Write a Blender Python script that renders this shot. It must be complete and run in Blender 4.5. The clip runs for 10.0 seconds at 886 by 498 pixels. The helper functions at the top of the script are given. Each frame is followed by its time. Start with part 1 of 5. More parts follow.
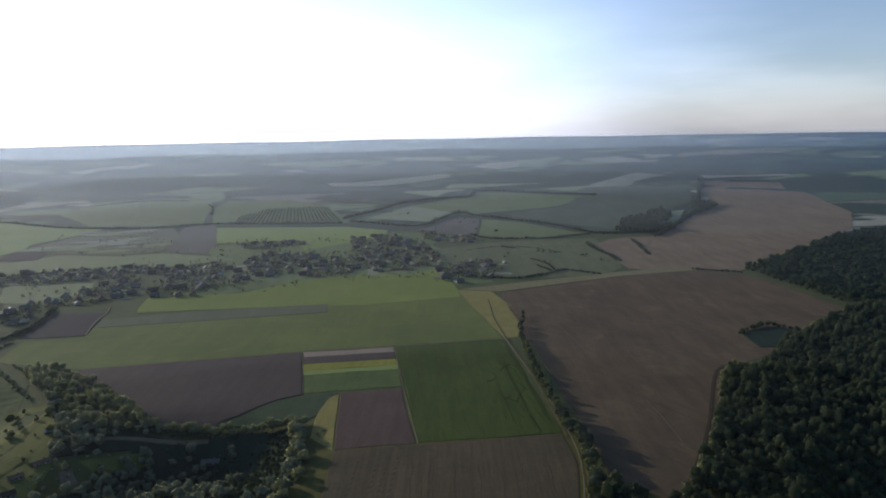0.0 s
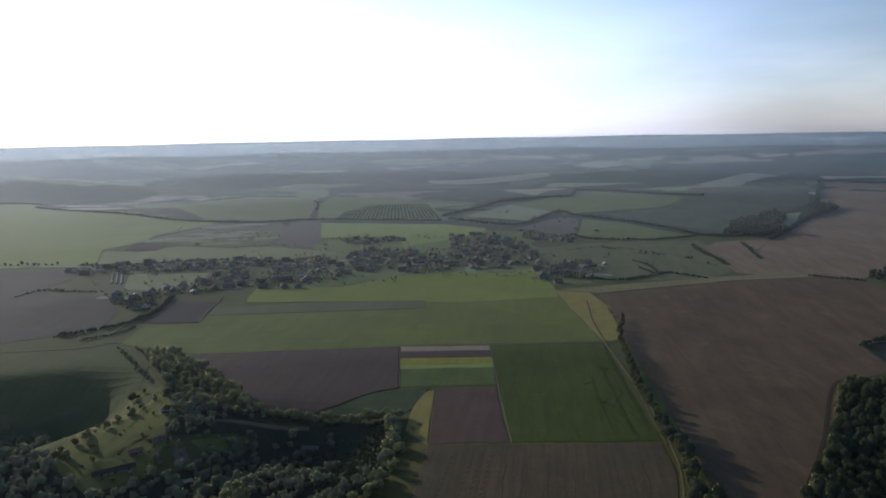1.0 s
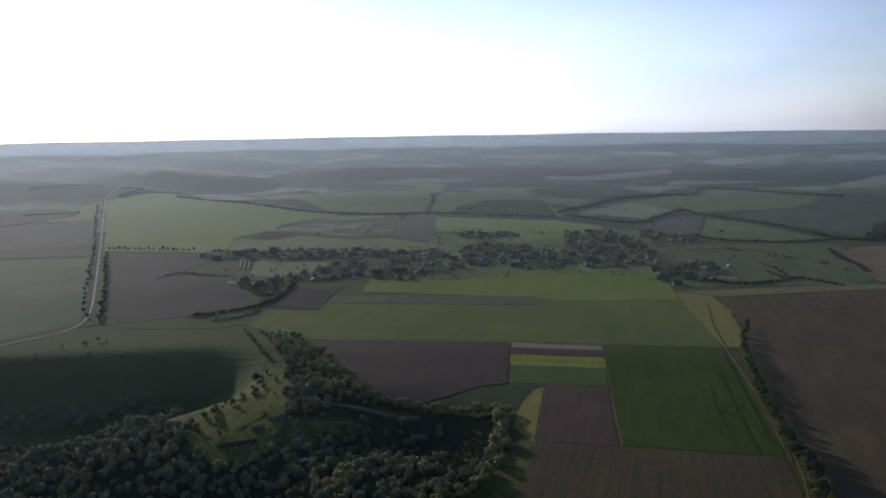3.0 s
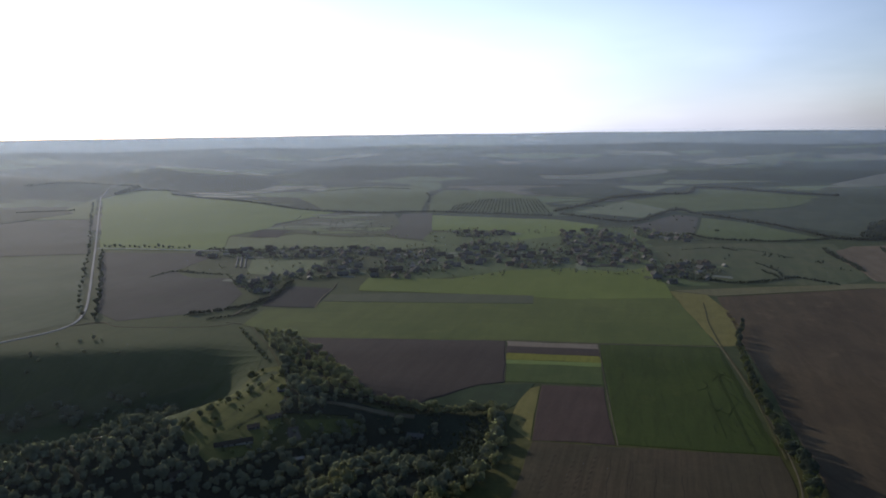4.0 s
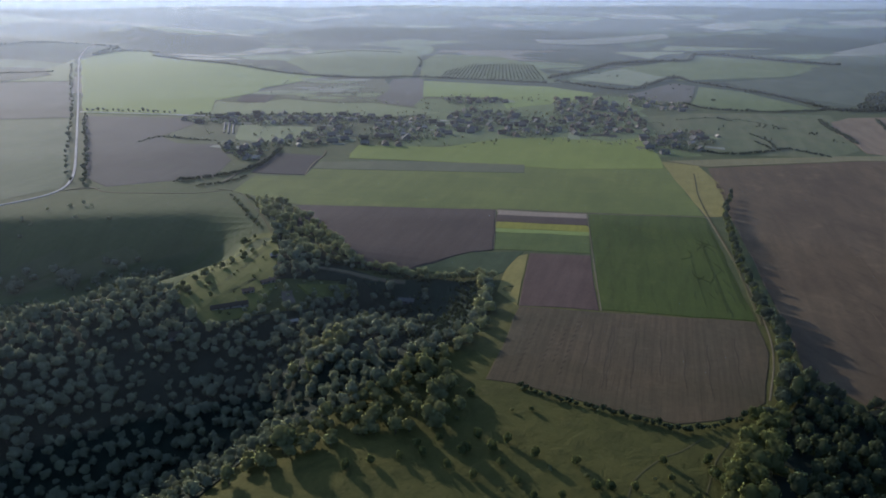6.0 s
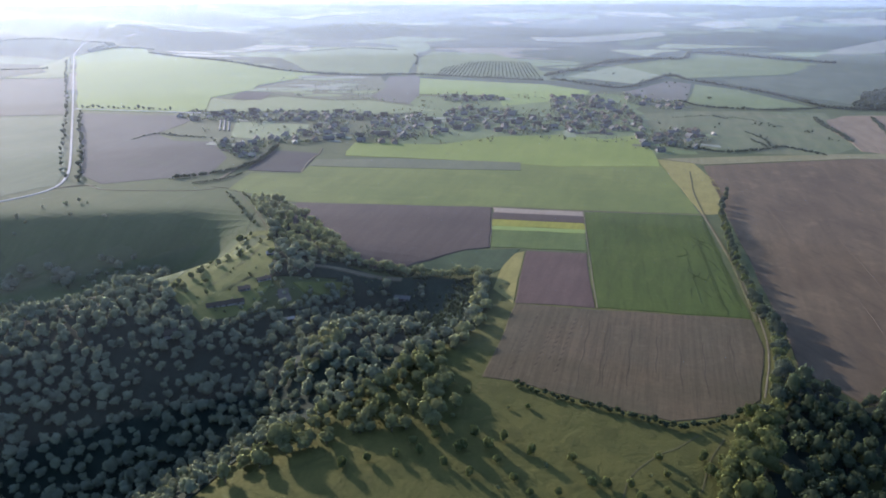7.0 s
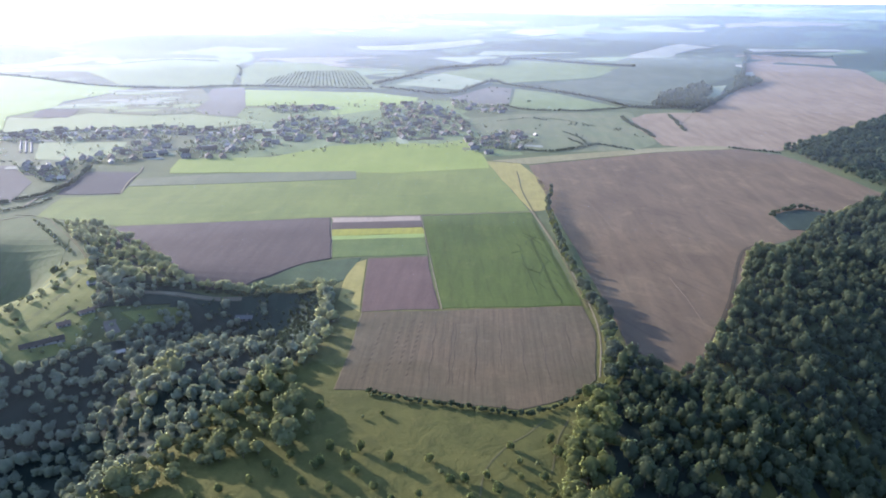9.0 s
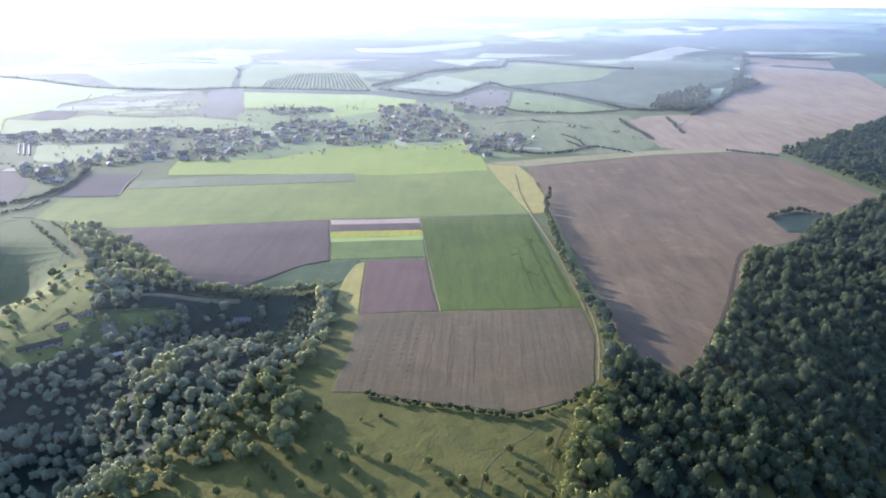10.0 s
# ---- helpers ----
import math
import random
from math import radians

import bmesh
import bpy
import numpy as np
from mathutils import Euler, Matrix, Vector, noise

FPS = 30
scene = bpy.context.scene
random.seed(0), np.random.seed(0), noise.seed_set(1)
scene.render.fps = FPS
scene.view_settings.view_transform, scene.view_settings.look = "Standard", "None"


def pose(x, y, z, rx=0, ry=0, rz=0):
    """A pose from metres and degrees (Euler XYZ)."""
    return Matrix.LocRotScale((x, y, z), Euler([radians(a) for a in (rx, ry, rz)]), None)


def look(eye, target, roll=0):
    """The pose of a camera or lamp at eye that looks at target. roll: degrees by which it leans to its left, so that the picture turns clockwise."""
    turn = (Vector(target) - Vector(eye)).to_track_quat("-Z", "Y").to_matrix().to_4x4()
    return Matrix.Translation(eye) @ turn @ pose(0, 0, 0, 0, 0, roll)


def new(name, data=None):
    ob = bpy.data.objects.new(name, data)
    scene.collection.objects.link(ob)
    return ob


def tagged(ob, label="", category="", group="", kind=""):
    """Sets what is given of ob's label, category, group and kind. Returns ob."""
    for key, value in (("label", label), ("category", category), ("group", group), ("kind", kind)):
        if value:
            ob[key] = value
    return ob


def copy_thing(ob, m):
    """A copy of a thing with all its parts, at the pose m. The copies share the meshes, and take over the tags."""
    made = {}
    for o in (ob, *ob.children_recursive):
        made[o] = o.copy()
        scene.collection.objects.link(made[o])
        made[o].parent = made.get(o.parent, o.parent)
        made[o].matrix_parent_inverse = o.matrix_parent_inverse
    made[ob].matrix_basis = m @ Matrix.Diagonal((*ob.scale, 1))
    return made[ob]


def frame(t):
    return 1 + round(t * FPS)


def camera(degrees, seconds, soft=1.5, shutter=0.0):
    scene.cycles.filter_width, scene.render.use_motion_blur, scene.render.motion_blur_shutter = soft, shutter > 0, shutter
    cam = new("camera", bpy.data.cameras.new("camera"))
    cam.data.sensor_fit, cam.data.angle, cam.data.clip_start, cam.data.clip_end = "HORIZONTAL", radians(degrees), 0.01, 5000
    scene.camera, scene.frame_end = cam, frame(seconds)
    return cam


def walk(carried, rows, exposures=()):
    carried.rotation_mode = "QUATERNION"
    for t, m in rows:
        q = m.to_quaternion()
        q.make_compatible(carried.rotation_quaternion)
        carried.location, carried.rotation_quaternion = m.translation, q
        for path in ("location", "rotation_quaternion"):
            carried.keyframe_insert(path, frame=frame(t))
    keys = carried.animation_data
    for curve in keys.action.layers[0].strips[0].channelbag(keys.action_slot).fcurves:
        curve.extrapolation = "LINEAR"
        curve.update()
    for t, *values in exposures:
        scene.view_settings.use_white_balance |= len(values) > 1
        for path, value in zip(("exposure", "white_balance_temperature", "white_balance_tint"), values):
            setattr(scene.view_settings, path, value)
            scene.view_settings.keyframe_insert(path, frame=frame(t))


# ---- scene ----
# The camera hangs over the edge of a plateau, turns and tilts.
cam = camera(64.60, 10.0, soft=1.8)
# seconds, heading, tilt and lean in degrees
PATH = [
    (0, 0.53, -9.39, -1.02),
    (0.5, 4.66, -9.37, -1.01),
    (1, 8.64, -9.39, -1.05),
    (1.5, 12.59, -9.38, -1.05),
    (2, 16, -9.4, -1.06),
    (2.5, 18.11, -9.45, -1.01),
    (2.7, 18.12, -9.55, -0.97),
    (3.8, 17.7, -9.71, -0.75),
    (4, 17.7, -9.75, -0.72),
    (4.5, 17.57, -10.3, -0.7),
    (4.7, 17.51, -11.13, -0.67),
    (5, 17.38, -14.11, -0.57),
    (5.5, 17.19, -19.35, -0.22),
    (5.7, 17.15, -20.41, -0.13),
    (6.8, 16.74, -20.54, 0.08),
    (7, 16.67, -20.67, 0.11),
    (7.2, 16.07, -20.66, 0.15),
    (7.3, 13.67, -20.61, 0.24),
    (7.5, 9.12, -20.47, 0.38),
    (7.6, 7.24, -20.42, 0.37),
    (7.7, 4.89, -20.36, 0.36),
    (7.8, 3.22, -20.32, 0.36),
    (8, 3.05, -20.28, 0.37),
    (8.5, 3, -20.16, 0.37),
    (9, 2.94, -19.94, 0.4),
    (9.5, 2.88, -19.97, 0.46),
    (10, 2.81, -19.75, 0.46),
]
EXPOSURES = [(0, -0.38, 5600, 16), (2, -0.78, 5600, 16), (4, -0.88, 5600, 16), (4.6, -0.76, 5600, 16), (5.7, -0.16, 5380, 18), (6.8, 0.84, 5300, 22), (8, 1.49, 5250, 25), (8.5, 1.67, 5250, 25), (9.2, 1.79, 5250, 25), (10, 1.87, 5250, 25)]

walk(cam, [(t, pose(0, 0, 200, 0, 0, yaw) @ pose(0, 0, 0, 90 + pitch) @ pose(0, 0, 0, 0, 0, roll)) for t, yaw, pitch, roll in PATH], EXPOSURES)

# ---- light: a low evening sun ahead and to one side, a hazy sky ----
SUN_HEIGHT, SUN_SIDE = 14.5, -56.0
world = bpy.data.worlds.new("sky")
world.use_nodes = True
scene.world = world
sky = world.node_tree.nodes.new("ShaderNodeTexSky")
sky.sky_type, sky.sun_disc = "NISHITA", False
sky.sun_elevation, sky.sun_rotation = radians(SUN_HEIGHT), radians(SUN_SIDE)
sky.altitude, sky.air_density, sky.dust_density, sky.ozone_density = 200, 1.0, 1.0, 2.0
tree, back = world.node_tree, world.node_tree.nodes["Background"]
back.inputs["Strength"].default_value = 0.14
side, up = radians(SUN_SIDE), radians(SUN_HEIGHT)
SUN_WAY = (math.sin(side) * math.cos(up), math.cos(side) * math.cos(up), math.sin(up))


def sky_haze():
    """Milky air added to the clear sky: thick at the horizon, and brightest all round the sun."""
    way = tree.nodes.new("ShaderNodeTexCoord").outputs["Generated"]
    dot = tree.nodes.new("ShaderNodeVectorMath")
    dot.operation = "DOT_PRODUCT"
    tree.links.new(way, dot.inputs[0])
    dot.inputs[1].default_value = SUN_WAY
    height = tree.nodes.new("ShaderNodeSeparateXYZ")
    tree.links.new(way, height.inputs[0])
    values = []
    for socket, lo, hi, a, b in ((dot.outputs["Value"], 0.12, 0.86, 0.10, 1.0), (height.outputs[2], 0.0, 0.5, 1.0, 0.08)):
        m = tree.nodes.new("ShaderNodeMapRange")
        m.interpolation_type = "SMOOTHSTEP"
        tree.links.new(socket, m.inputs["Value"])
        for key, v in (("From Min", lo), ("From Max", hi), ("To Min", a), ("To Max", b)):
            m.inputs[key].default_value = v
        values.append(m.outputs[0])
    both = tree.nodes.new("ShaderNodeMath")
    both.operation = "MULTIPLY"
    tree.links.new(values[0], both.inputs[0])
    tree.links.new(values[1], both.inputs[1])
    glow = tree.nodes.new("ShaderNodeMix")
    glow.data_type, glow.blend_type = "RGBA", "ADD"
    tree.links.new(both.outputs[0], glow.inputs[0])
    tree.links.new(sky.outputs[0], glow.inputs[6])
    glow.inputs[7].default_value = SKY_HAZE
    # a pale warm band of thin cloud low over the horizon, streaked and patchy
    stretch = tree.nodes.new("ShaderNodeMapping")
    stretch.inputs["Scale"].default_value = (1.6, 1.6, 7.0)
    tree.links.new(way, stretch.inputs["Vector"])
    wisps = tree.nodes.new("ShaderNodeTexNoise")
    wisps.inputs["Scale"].default_value, wisps.inputs["Detail"].default_value = 1.7, 4.0
    tree.links.new(stretch.outputs[0], wisps.inputs["Vector"])
    values = []
    for socket, lo, hi, a, b in ((wisps.outputs["Fac"], 0.35, 0.65, 0.25, 1.0), (height.outputs[2], 0.05, 0.22, 1.0, 0.0)):
        m = tree.nodes.new("ShaderNodeMapRange")
        m.interpolation_type = "SMOOTHSTEP"
        tree.links.new(socket, m.inputs["Value"])
        for key, v in (("From Min", lo), ("From Max", hi), ("To Min", a), ("To Max", b)):
            m.inputs[key].default_value = v
        values.append(m.outputs[0])
    both = tree.nodes.new("ShaderNodeMath")
    both.operation = "MULTIPLY"
    tree.links.new(values[0], both.inputs[0])
    tree.links.new(values[1], both.inputs[1])
    cloud = tree.nodes.new("ShaderNodeMix")
    cloud.data_type, cloud.blend_type = "RGBA", "ADD"
    tree.links.new(both.outputs[0], cloud.inputs[0])
    tree.links.new(glow.outputs[2], cloud.inputs[6])
    cloud.inputs[7].default_value = CLOUD_BAND
    tree.links.new(cloud.outputs[2], back.inputs["Color"])


CLOUD_BAND = (2.05, 1.9, 1.84, 1)
SKY_HAZE = (9.2, 9.9, 11.6, 1)
sky_haze()

lamp = bpy.data.lights.new("sun", "SUN")
lamp.energy, lamp.angle, lamp.color = 5.0, radians(0.6), (1.0, 0.84, 0.58)
sun = new("sun", lamp)
sun.matrix_world = look(Vector(SUN_WAY) * 900, (0, 0, 0))

# ---- materials ----


class Nodes:
    """A small helper to write node trees."""

    def __init__(self, name):
        self.mat = bpy.data.materials.new(name)
        self.mat.use_nodes = True
        self.tree = self.mat.node_tree
        self.tree.nodes.clear()
        self.out = self.add("ShaderNodeOutputMaterial")

    def add(self, kind, **inputs):
        node = self.tree.nodes.new(kind)
        for key, value in inputs.items():
            self.put(node, key.replace("_", " "), value)
        return node

    def put(self, node, key, value):
        socket = node.inputs[int(key[1:])] if key[0] == "i" and key[1:].isdigit() else node.inputs[key]
        if isinstance(value, bpy.types.NodeSocket):
            self.tree.links.new(value, socket)
        else:
            socket.default_value = value

    def coords(self, turn=0.0, scale=(1, 1, 1)):
        at = self.add("ShaderNodeTexCoord")
        m = self.add("ShaderNodeMapping", Vector=at.outputs["Object"])
        m.inputs["Rotation"].default_value = (0, 0, radians(turn))
        m.inputs["Scale"].default_value = scale
        return m.outputs[0]

    def noise(self, vector, size, detail=4.0, rough=0.55, bend=0.0):
        n = self.add("ShaderNodeTexNoise", Vector=vector, Scale=1.0 / size, Detail=detail, Roughness=rough, Distortion=bend)
        return n.outputs["Fac"]

    def ramp(self, value, lo, hi, a=0.0, b=1.0):
        n = self.add("ShaderNodeMapRange", Value=value)
        for key, v in (("From Min", lo), ("From Max", hi), ("To Min", a), ("To Max", b)):
            n.inputs[key].default_value = v
        return n.outputs[0]

    def blend(self, k, a, b, how="MIX"):
        n = self.add("ShaderNodeMix")
        n.data_type, n.blend_type = "RGBA", how
        for i, v in ((0, k), (6, a), (7, b)):
            if isinstance(v, bpy.types.NodeSocket):
                self.tree.links.new(v, n.inputs[i])
            else:
                n.inputs[i].default_value = (*v, 1) if isinstance(v, tuple) and len(v) == 3 else v
        return n.outputs[2]

    def sums(self, how, a, b):
        n = self.add("ShaderNodeMath", i0=a, i1=b)
        n.operation = how
        return n.outputs[0]

    def bump(self, height, strength, depth):
        return self.add("ShaderNodeBump", Height=height, Strength=strength, Distance=depth).outputs[0]

    def done(self, shader):
        self.tree.links.new(shader, self.out.inputs["Surface"])
        return self.mat

    def plain(self, colour, rough=0.9, normal=None, metal=0.0, gloss=0.2):
        b = self.add("ShaderNodeBsdfPrincipled", Base_Color=colour, Roughness=rough, Metallic=metal)
        b.inputs["Specular IOR Level"].default_value = gloss
        if normal is not None:
            self.put(b, "Normal", normal)
        return self.done(b.outputs[0])


def crop(name, dark, light, stain, turn=0.0, period=6.0, rows=0.35, patch=60.0, wobble=1.2, clods=0.35):
    """Farmland: two tones in broad patches, drill rows, stains and clods."""
    n = Nodes(name)
    at, along = n.coords(), n.coords(turn)
    broad = n.noise(at, patch, 5, 0.6)
    fine = n.noise(at, 3.5, 6, 0.7)
    c = n.blend(n.ramp(broad, 0.32, 0.68), dark, light)
    spots = n.noise(at, patch * 0.35, 6, 0.65, 0.6)
    c = n.blend(n.ramp(spots, 0.55, 0.75, 0.0, 0.7), c, stain)
    streak = n.noise(n.coords(turn, (1.0 / period, 0.012, 0.01)), 1.0, 3, 0.6, wobble * 0.3)
    c = n.blend(n.ramp(streak, 0.42, 0.62, 0.0, rows), c, tuple(v * 0.62 for v in dark))
    lines = n.add("ShaderNodeTexWave", Vector=along, Scale=0.314 / period, Distortion=wobble, Detail=4.0, Detail_Scale=0.5, Detail_Roughness=0.6)
    broken = n.ramp(n.noise(at, patch * 0.3, 4, 0.6, 0.5), 0.46, 0.62)
    c = n.blend(n.sums("MULTIPLY", broken, n.ramp(lines.outputs["Fac"], 0.84, 1.0, 0.0, rows)), c, tuple(v * 0.5 for v in dark))
    c = n.blend(n.ramp(fine, 0.3, 0.75, 0.0, clods), c, tuple(v * 0.55 for v in dark))
    return n.plain(c, 0.95, n.bump(fine, 0.6, 0.5), gloss=0.08)


CROPS = {
    "young_wheat": crop("young_wheat", (0.045, 0.067, 0.012), (0.066, 0.088, 0.015), (0.090, 0.102, 0.022), -6, 9, 0.35, 70, 3.0),
    "violet_soil": crop("violet_soil", (0.082, 0.056, 0.044), (0.104, 0.070, 0.056), (0.090, 0.065, 0.051), 8, 5, 0.25, 40),
    "drilled_soil": crop("drilled_soil", (0.071, 0.061, 0.034), (0.103, 0.076, 0.043), (0.118, 0.093, 0.057), 1, 3.2, 0.36, 55, 2.6),
    "dark_soil": crop("dark_soil", (0.064, 0.050, 0.041), (0.082, 0.063, 0.051), (0.073, 0.060, 0.049), 80, 7, 0.25, 70),
    "bare_soil": crop("bare_soil", (0.088, 0.064, 0.038), (0.128, 0.094, 0.053), (0.186, 0.142, 0.078), -32, 12, 0.35, 110, 1.5),
    # bare_soil made lighter: sunlight on the far slope put into the colour
    "sunlit_soil": crop("sunlit_soil", (0.160, 0.120, 0.074), (0.206, 0.158, 0.098), (0.235, 0.184, 0.118), -32, 14, 0.35, 130, 1.5),
    "mid_crop": crop("mid_crop", (0.100, 0.124, 0.031), (0.136, 0.158, 0.040), (0.160, 0.172, 0.048), 78, 16, 0.2, 120),
    "lime_crop": crop("lime_crop", (0.170, 0.220, 0.060), (0.208, 0.258, 0.074), (0.235, 0.265, 0.09), 80, 14, 0.18, 90),
    # mid_crop green brightened in colour for the sunlit end of the field
    "sunny_crop": crop("sunny_crop", (0.148, 0.184, 0.038), (0.184, 0.216, 0.048), (0.205, 0.228, 0.058), 80, 14, 0.18, 90),
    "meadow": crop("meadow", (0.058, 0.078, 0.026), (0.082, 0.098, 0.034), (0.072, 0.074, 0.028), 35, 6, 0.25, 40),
    "plot_green": crop("plot_green", (0.070, 0.098, 0.028), (0.096, 0.124, 0.036), (0.11, 0.13, 0.04), 82, 6, 0.2, 30),
    "pale_crop": crop("pale_crop", (0.150, 0.178, 0.078), (0.186, 0.212, 0.096), (0.220, 0.226, 0.118), 70, 14, 0.15, 90),
    "grey_crop": crop("grey_crop", (0.094, 0.118, 0.062), (0.124, 0.146, 0.078), (0.14, 0.14, 0.09), 40, 14, 0.2, 110),
    "far_crop": crop("far_crop", (0.104, 0.136, 0.052), (0.136, 0.168, 0.066), (0.155, 0.172, 0.078), 40, 18, 0.2, 110),
    "grey_soil": crop("grey_soil", (0.092, 0.092, 0.072), (0.116, 0.114, 0.090), (0.110, 0.114, 0.080), 60, 10, 0.2, 90),
    "violet_grey": crop("violet_grey", (0.058, 0.056, 0.049), (0.078, 0.074, 0.064), (0.070, 0.078, 0.050), 50, 9, 0.2, 100),
    "slate_soil": crop("slate_soil", (0.038, 0.036, 0.034), (0.054, 0.051, 0.047), (0.050, 0.052, 0.042), 50, 9, 0.2, 100),
    "pale_field": crop("pale_field", (0.175, 0.205, 0.115), (0.225, 0.245, 0.145), (0.14, 0.18, 0.09), 20, 12, 0.2, 60),
    "stubble": crop("stubble", (0.096, 0.106, 0.058), (0.116, 0.126, 0.068), (0.110, 0.104, 0.062), 78, 10, 0.2, 60),
    "straw": crop("straw", (0.225, 0.182, 0.130), (0.265, 0.217, 0.158), (0.20, 0.18, 0.11), 82, 4, 0.2, 25),
    "rape": crop("rape", (0.190, 0.190, 0.030), (0.240, 0.230, 0.038), (0.160, 0.180, 0.036), 82, 4, 0.25, 25),
    # floor tone holds the shade that lies between the crowns
    "shaded_floor": crop("shaded_floor", (0.022, 0.029, 0.019), (0.032, 0.039, 0.025), (0.036, 0.043, 0.025), 0, 5, 0.2, 20),
    # near-black green that carries the shade of the ravine head in its colour
    "dark_lawn": crop("dark_lawn", (0.018, 0.030, 0.020), (0.026, 0.040, 0.025), (0.02, 0.03, 0.02), 0, 5, 0.2, 15),
    "far_wood": crop("far_wood", (0.030, 0.046, 0.030), (0.044, 0.062, 0.038), (0.06, 0.08, 0.05), 30, 20, 0.3, 60),
    "scrub_hill": crop("scrub_hill", (0.058, 0.076, 0.044), (0.086, 0.102, 0.060), (0.092, 0.110, 0.062), 60, 25, 0.35, 90),
    # yellow-green tone stands in for sunlight on the spur and the glade
    "spur_grass": crop("spur_grass", (0.104, 0.114, 0.028), (0.142, 0.144, 0.038), (0.078, 0.088, 0.026), 60, 5, 0.3, 14),
    "chalk_field": crop("chalk_field", (0.20, 0.205, 0.15), (0.26, 0.26, 0.20), (0.16, 0.18, 0.115), 20, 16, 0.2, 80),
    "mottled_pasture": crop("mottled_pasture", (0.098, 0.120, 0.052), (0.136, 0.134, 0.066), (0.086, 0.102, 0.046), 70, 14, 0.4, 65),
    "scar": crop("scar", (0.110, 0.096, 0.070), (0.150, 0.130, 0.096), (0.130, 0.118, 0.080), 0, 4, 0.2, 8),
    # grass darkened: shade on the field corner put into the colour
    "shaded_grass": crop("shaded_grass", (0.040, 0.060, 0.028), (0.055, 0.078, 0.036), (0.05, 0.06, 0.03), 10, 4, 0.2, 18),
    "verge_grass": crop("verge_grass", (0.150, 0.140, 0.066), (0.190, 0.172, 0.084), (0.12, 0.12, 0.05), 10, 4, 0.2, 22),
    "dry_grass": crop("dry_grass", (0.186, 0.168, 0.050), (0.240, 0.208, 0.064), (0.125, 0.130, 0.042), 10, 4, 0.2, 22),
}


def ground_material():
    """Pasture near by; beyond it a patchwork of fields, copses and fallow land."""
    n = Nodes("pasture")
    at = n.coords()
    broad, mid, fine = n.noise(at, 70, 5, 0.6), n.noise(at, 14, 5, 0.65, 0.5), n.noise(at, 1.8, 5, 0.7)
    near = n.blend(n.ramp(broad, 0.35, 0.66), (0.064, 0.066, 0.018), (0.098, 0.091, 0.024))
    near = n.blend(n.ramp(mid, 0.48, 0.68, 0.0, 0.8), near, (0.050, 0.052, 0.015))
    near = n.blend(n.ramp(n.noise(at, 6, 4, 0.6, 1.0), 0.56, 0.7, 0.0, 0.5), near, (0.106, 0.092, 0.030))
    near = n.blend(n.ramp(fine, 0.35, 0.7, 0.0, 0.35), near, (0.052, 0.056, 0.018))
    middle = n.blend(n.ramp(broad, 0.35, 0.66), (0.056, 0.070, 0.027), (0.080, 0.092, 0.036))
    middle = n.blend(n.ramp(mid, 0.48, 0.68, 0.0, 0.6), middle, (0.050, 0.060, 0.026))
    warped = n.coords(24, (1 / 460, 1 / 210, 1 / 2000))
    bend = n.add("ShaderNodeTexNoise", Vector=warped, Scale=1.3, Detail=3.0)
    spot = n.blend(0.35, warped, bend.outputs["Color"], "ADD")
    cells = n.add("ShaderNodeTexVoronoi", Vector=spot, Scale=1.0, Randomness=0.85)
    edge = n.add("ShaderNodeTexVoronoi", Vector=spot, Scale=1.0, Randomness=0.85)
    edge.feature = "DISTANCE_TO_EDGE"
    pick = n.add("ShaderNodeSeparateColor", Color=cells.outputs["Color"])
    far = n.blend(n.ramp(pick.outputs[0], 0.3, 0.75), (0.046, 0.072, 0.038), (0.135, 0.175, 0.085))
    far = n.blend(n.ramp(pick.outputs[1], 0.80, 0.84), far, (0.160, 0.145, 0.105))
    far = n.blend(n.ramp(pick.outputs[2], 0.82, 0.84), far, (0.260, 0.255, 0.190))
    wood = n.noise(n.coords(10, (1, 1.6, 1)), 620, 4, 0.6, 0.4)
    far = n.blend(n.ramp(wood, 0.46, 0.49), far, (0.028, 0.044, 0.026))
    far = n.blend(n.ramp(edge.outputs["Distance"], 0.035, 0.02), far, (0.035, 0.052, 0.026))
    far = n.blend(n.ramp(mid, 0.4, 0.7, 0.0, 0.3), far, (0.070, 0.080, 0.045))
    away = n.add("ShaderNodeVectorMath", i0=at)
    away.operation = "LENGTH"
    reach = n.sums("ADD", away.outputs["Value"], n.ramp(broad, 0.0, 1.0, -60.0, 60.0))
    near = n.blend(n.ramp(reach, 420, 540), near, middle)
    c = n.blend(n.ramp(reach, 1380, 1500), near, far)
    humps = n.sums("ADD", n.sums("MULTIPLY", mid, 1.3), n.sums("MULTIPLY", fine, 0.4))
    return n.plain(c, 0.95, n.bump(humps, 0.7, 1.0), gloss=0.08)


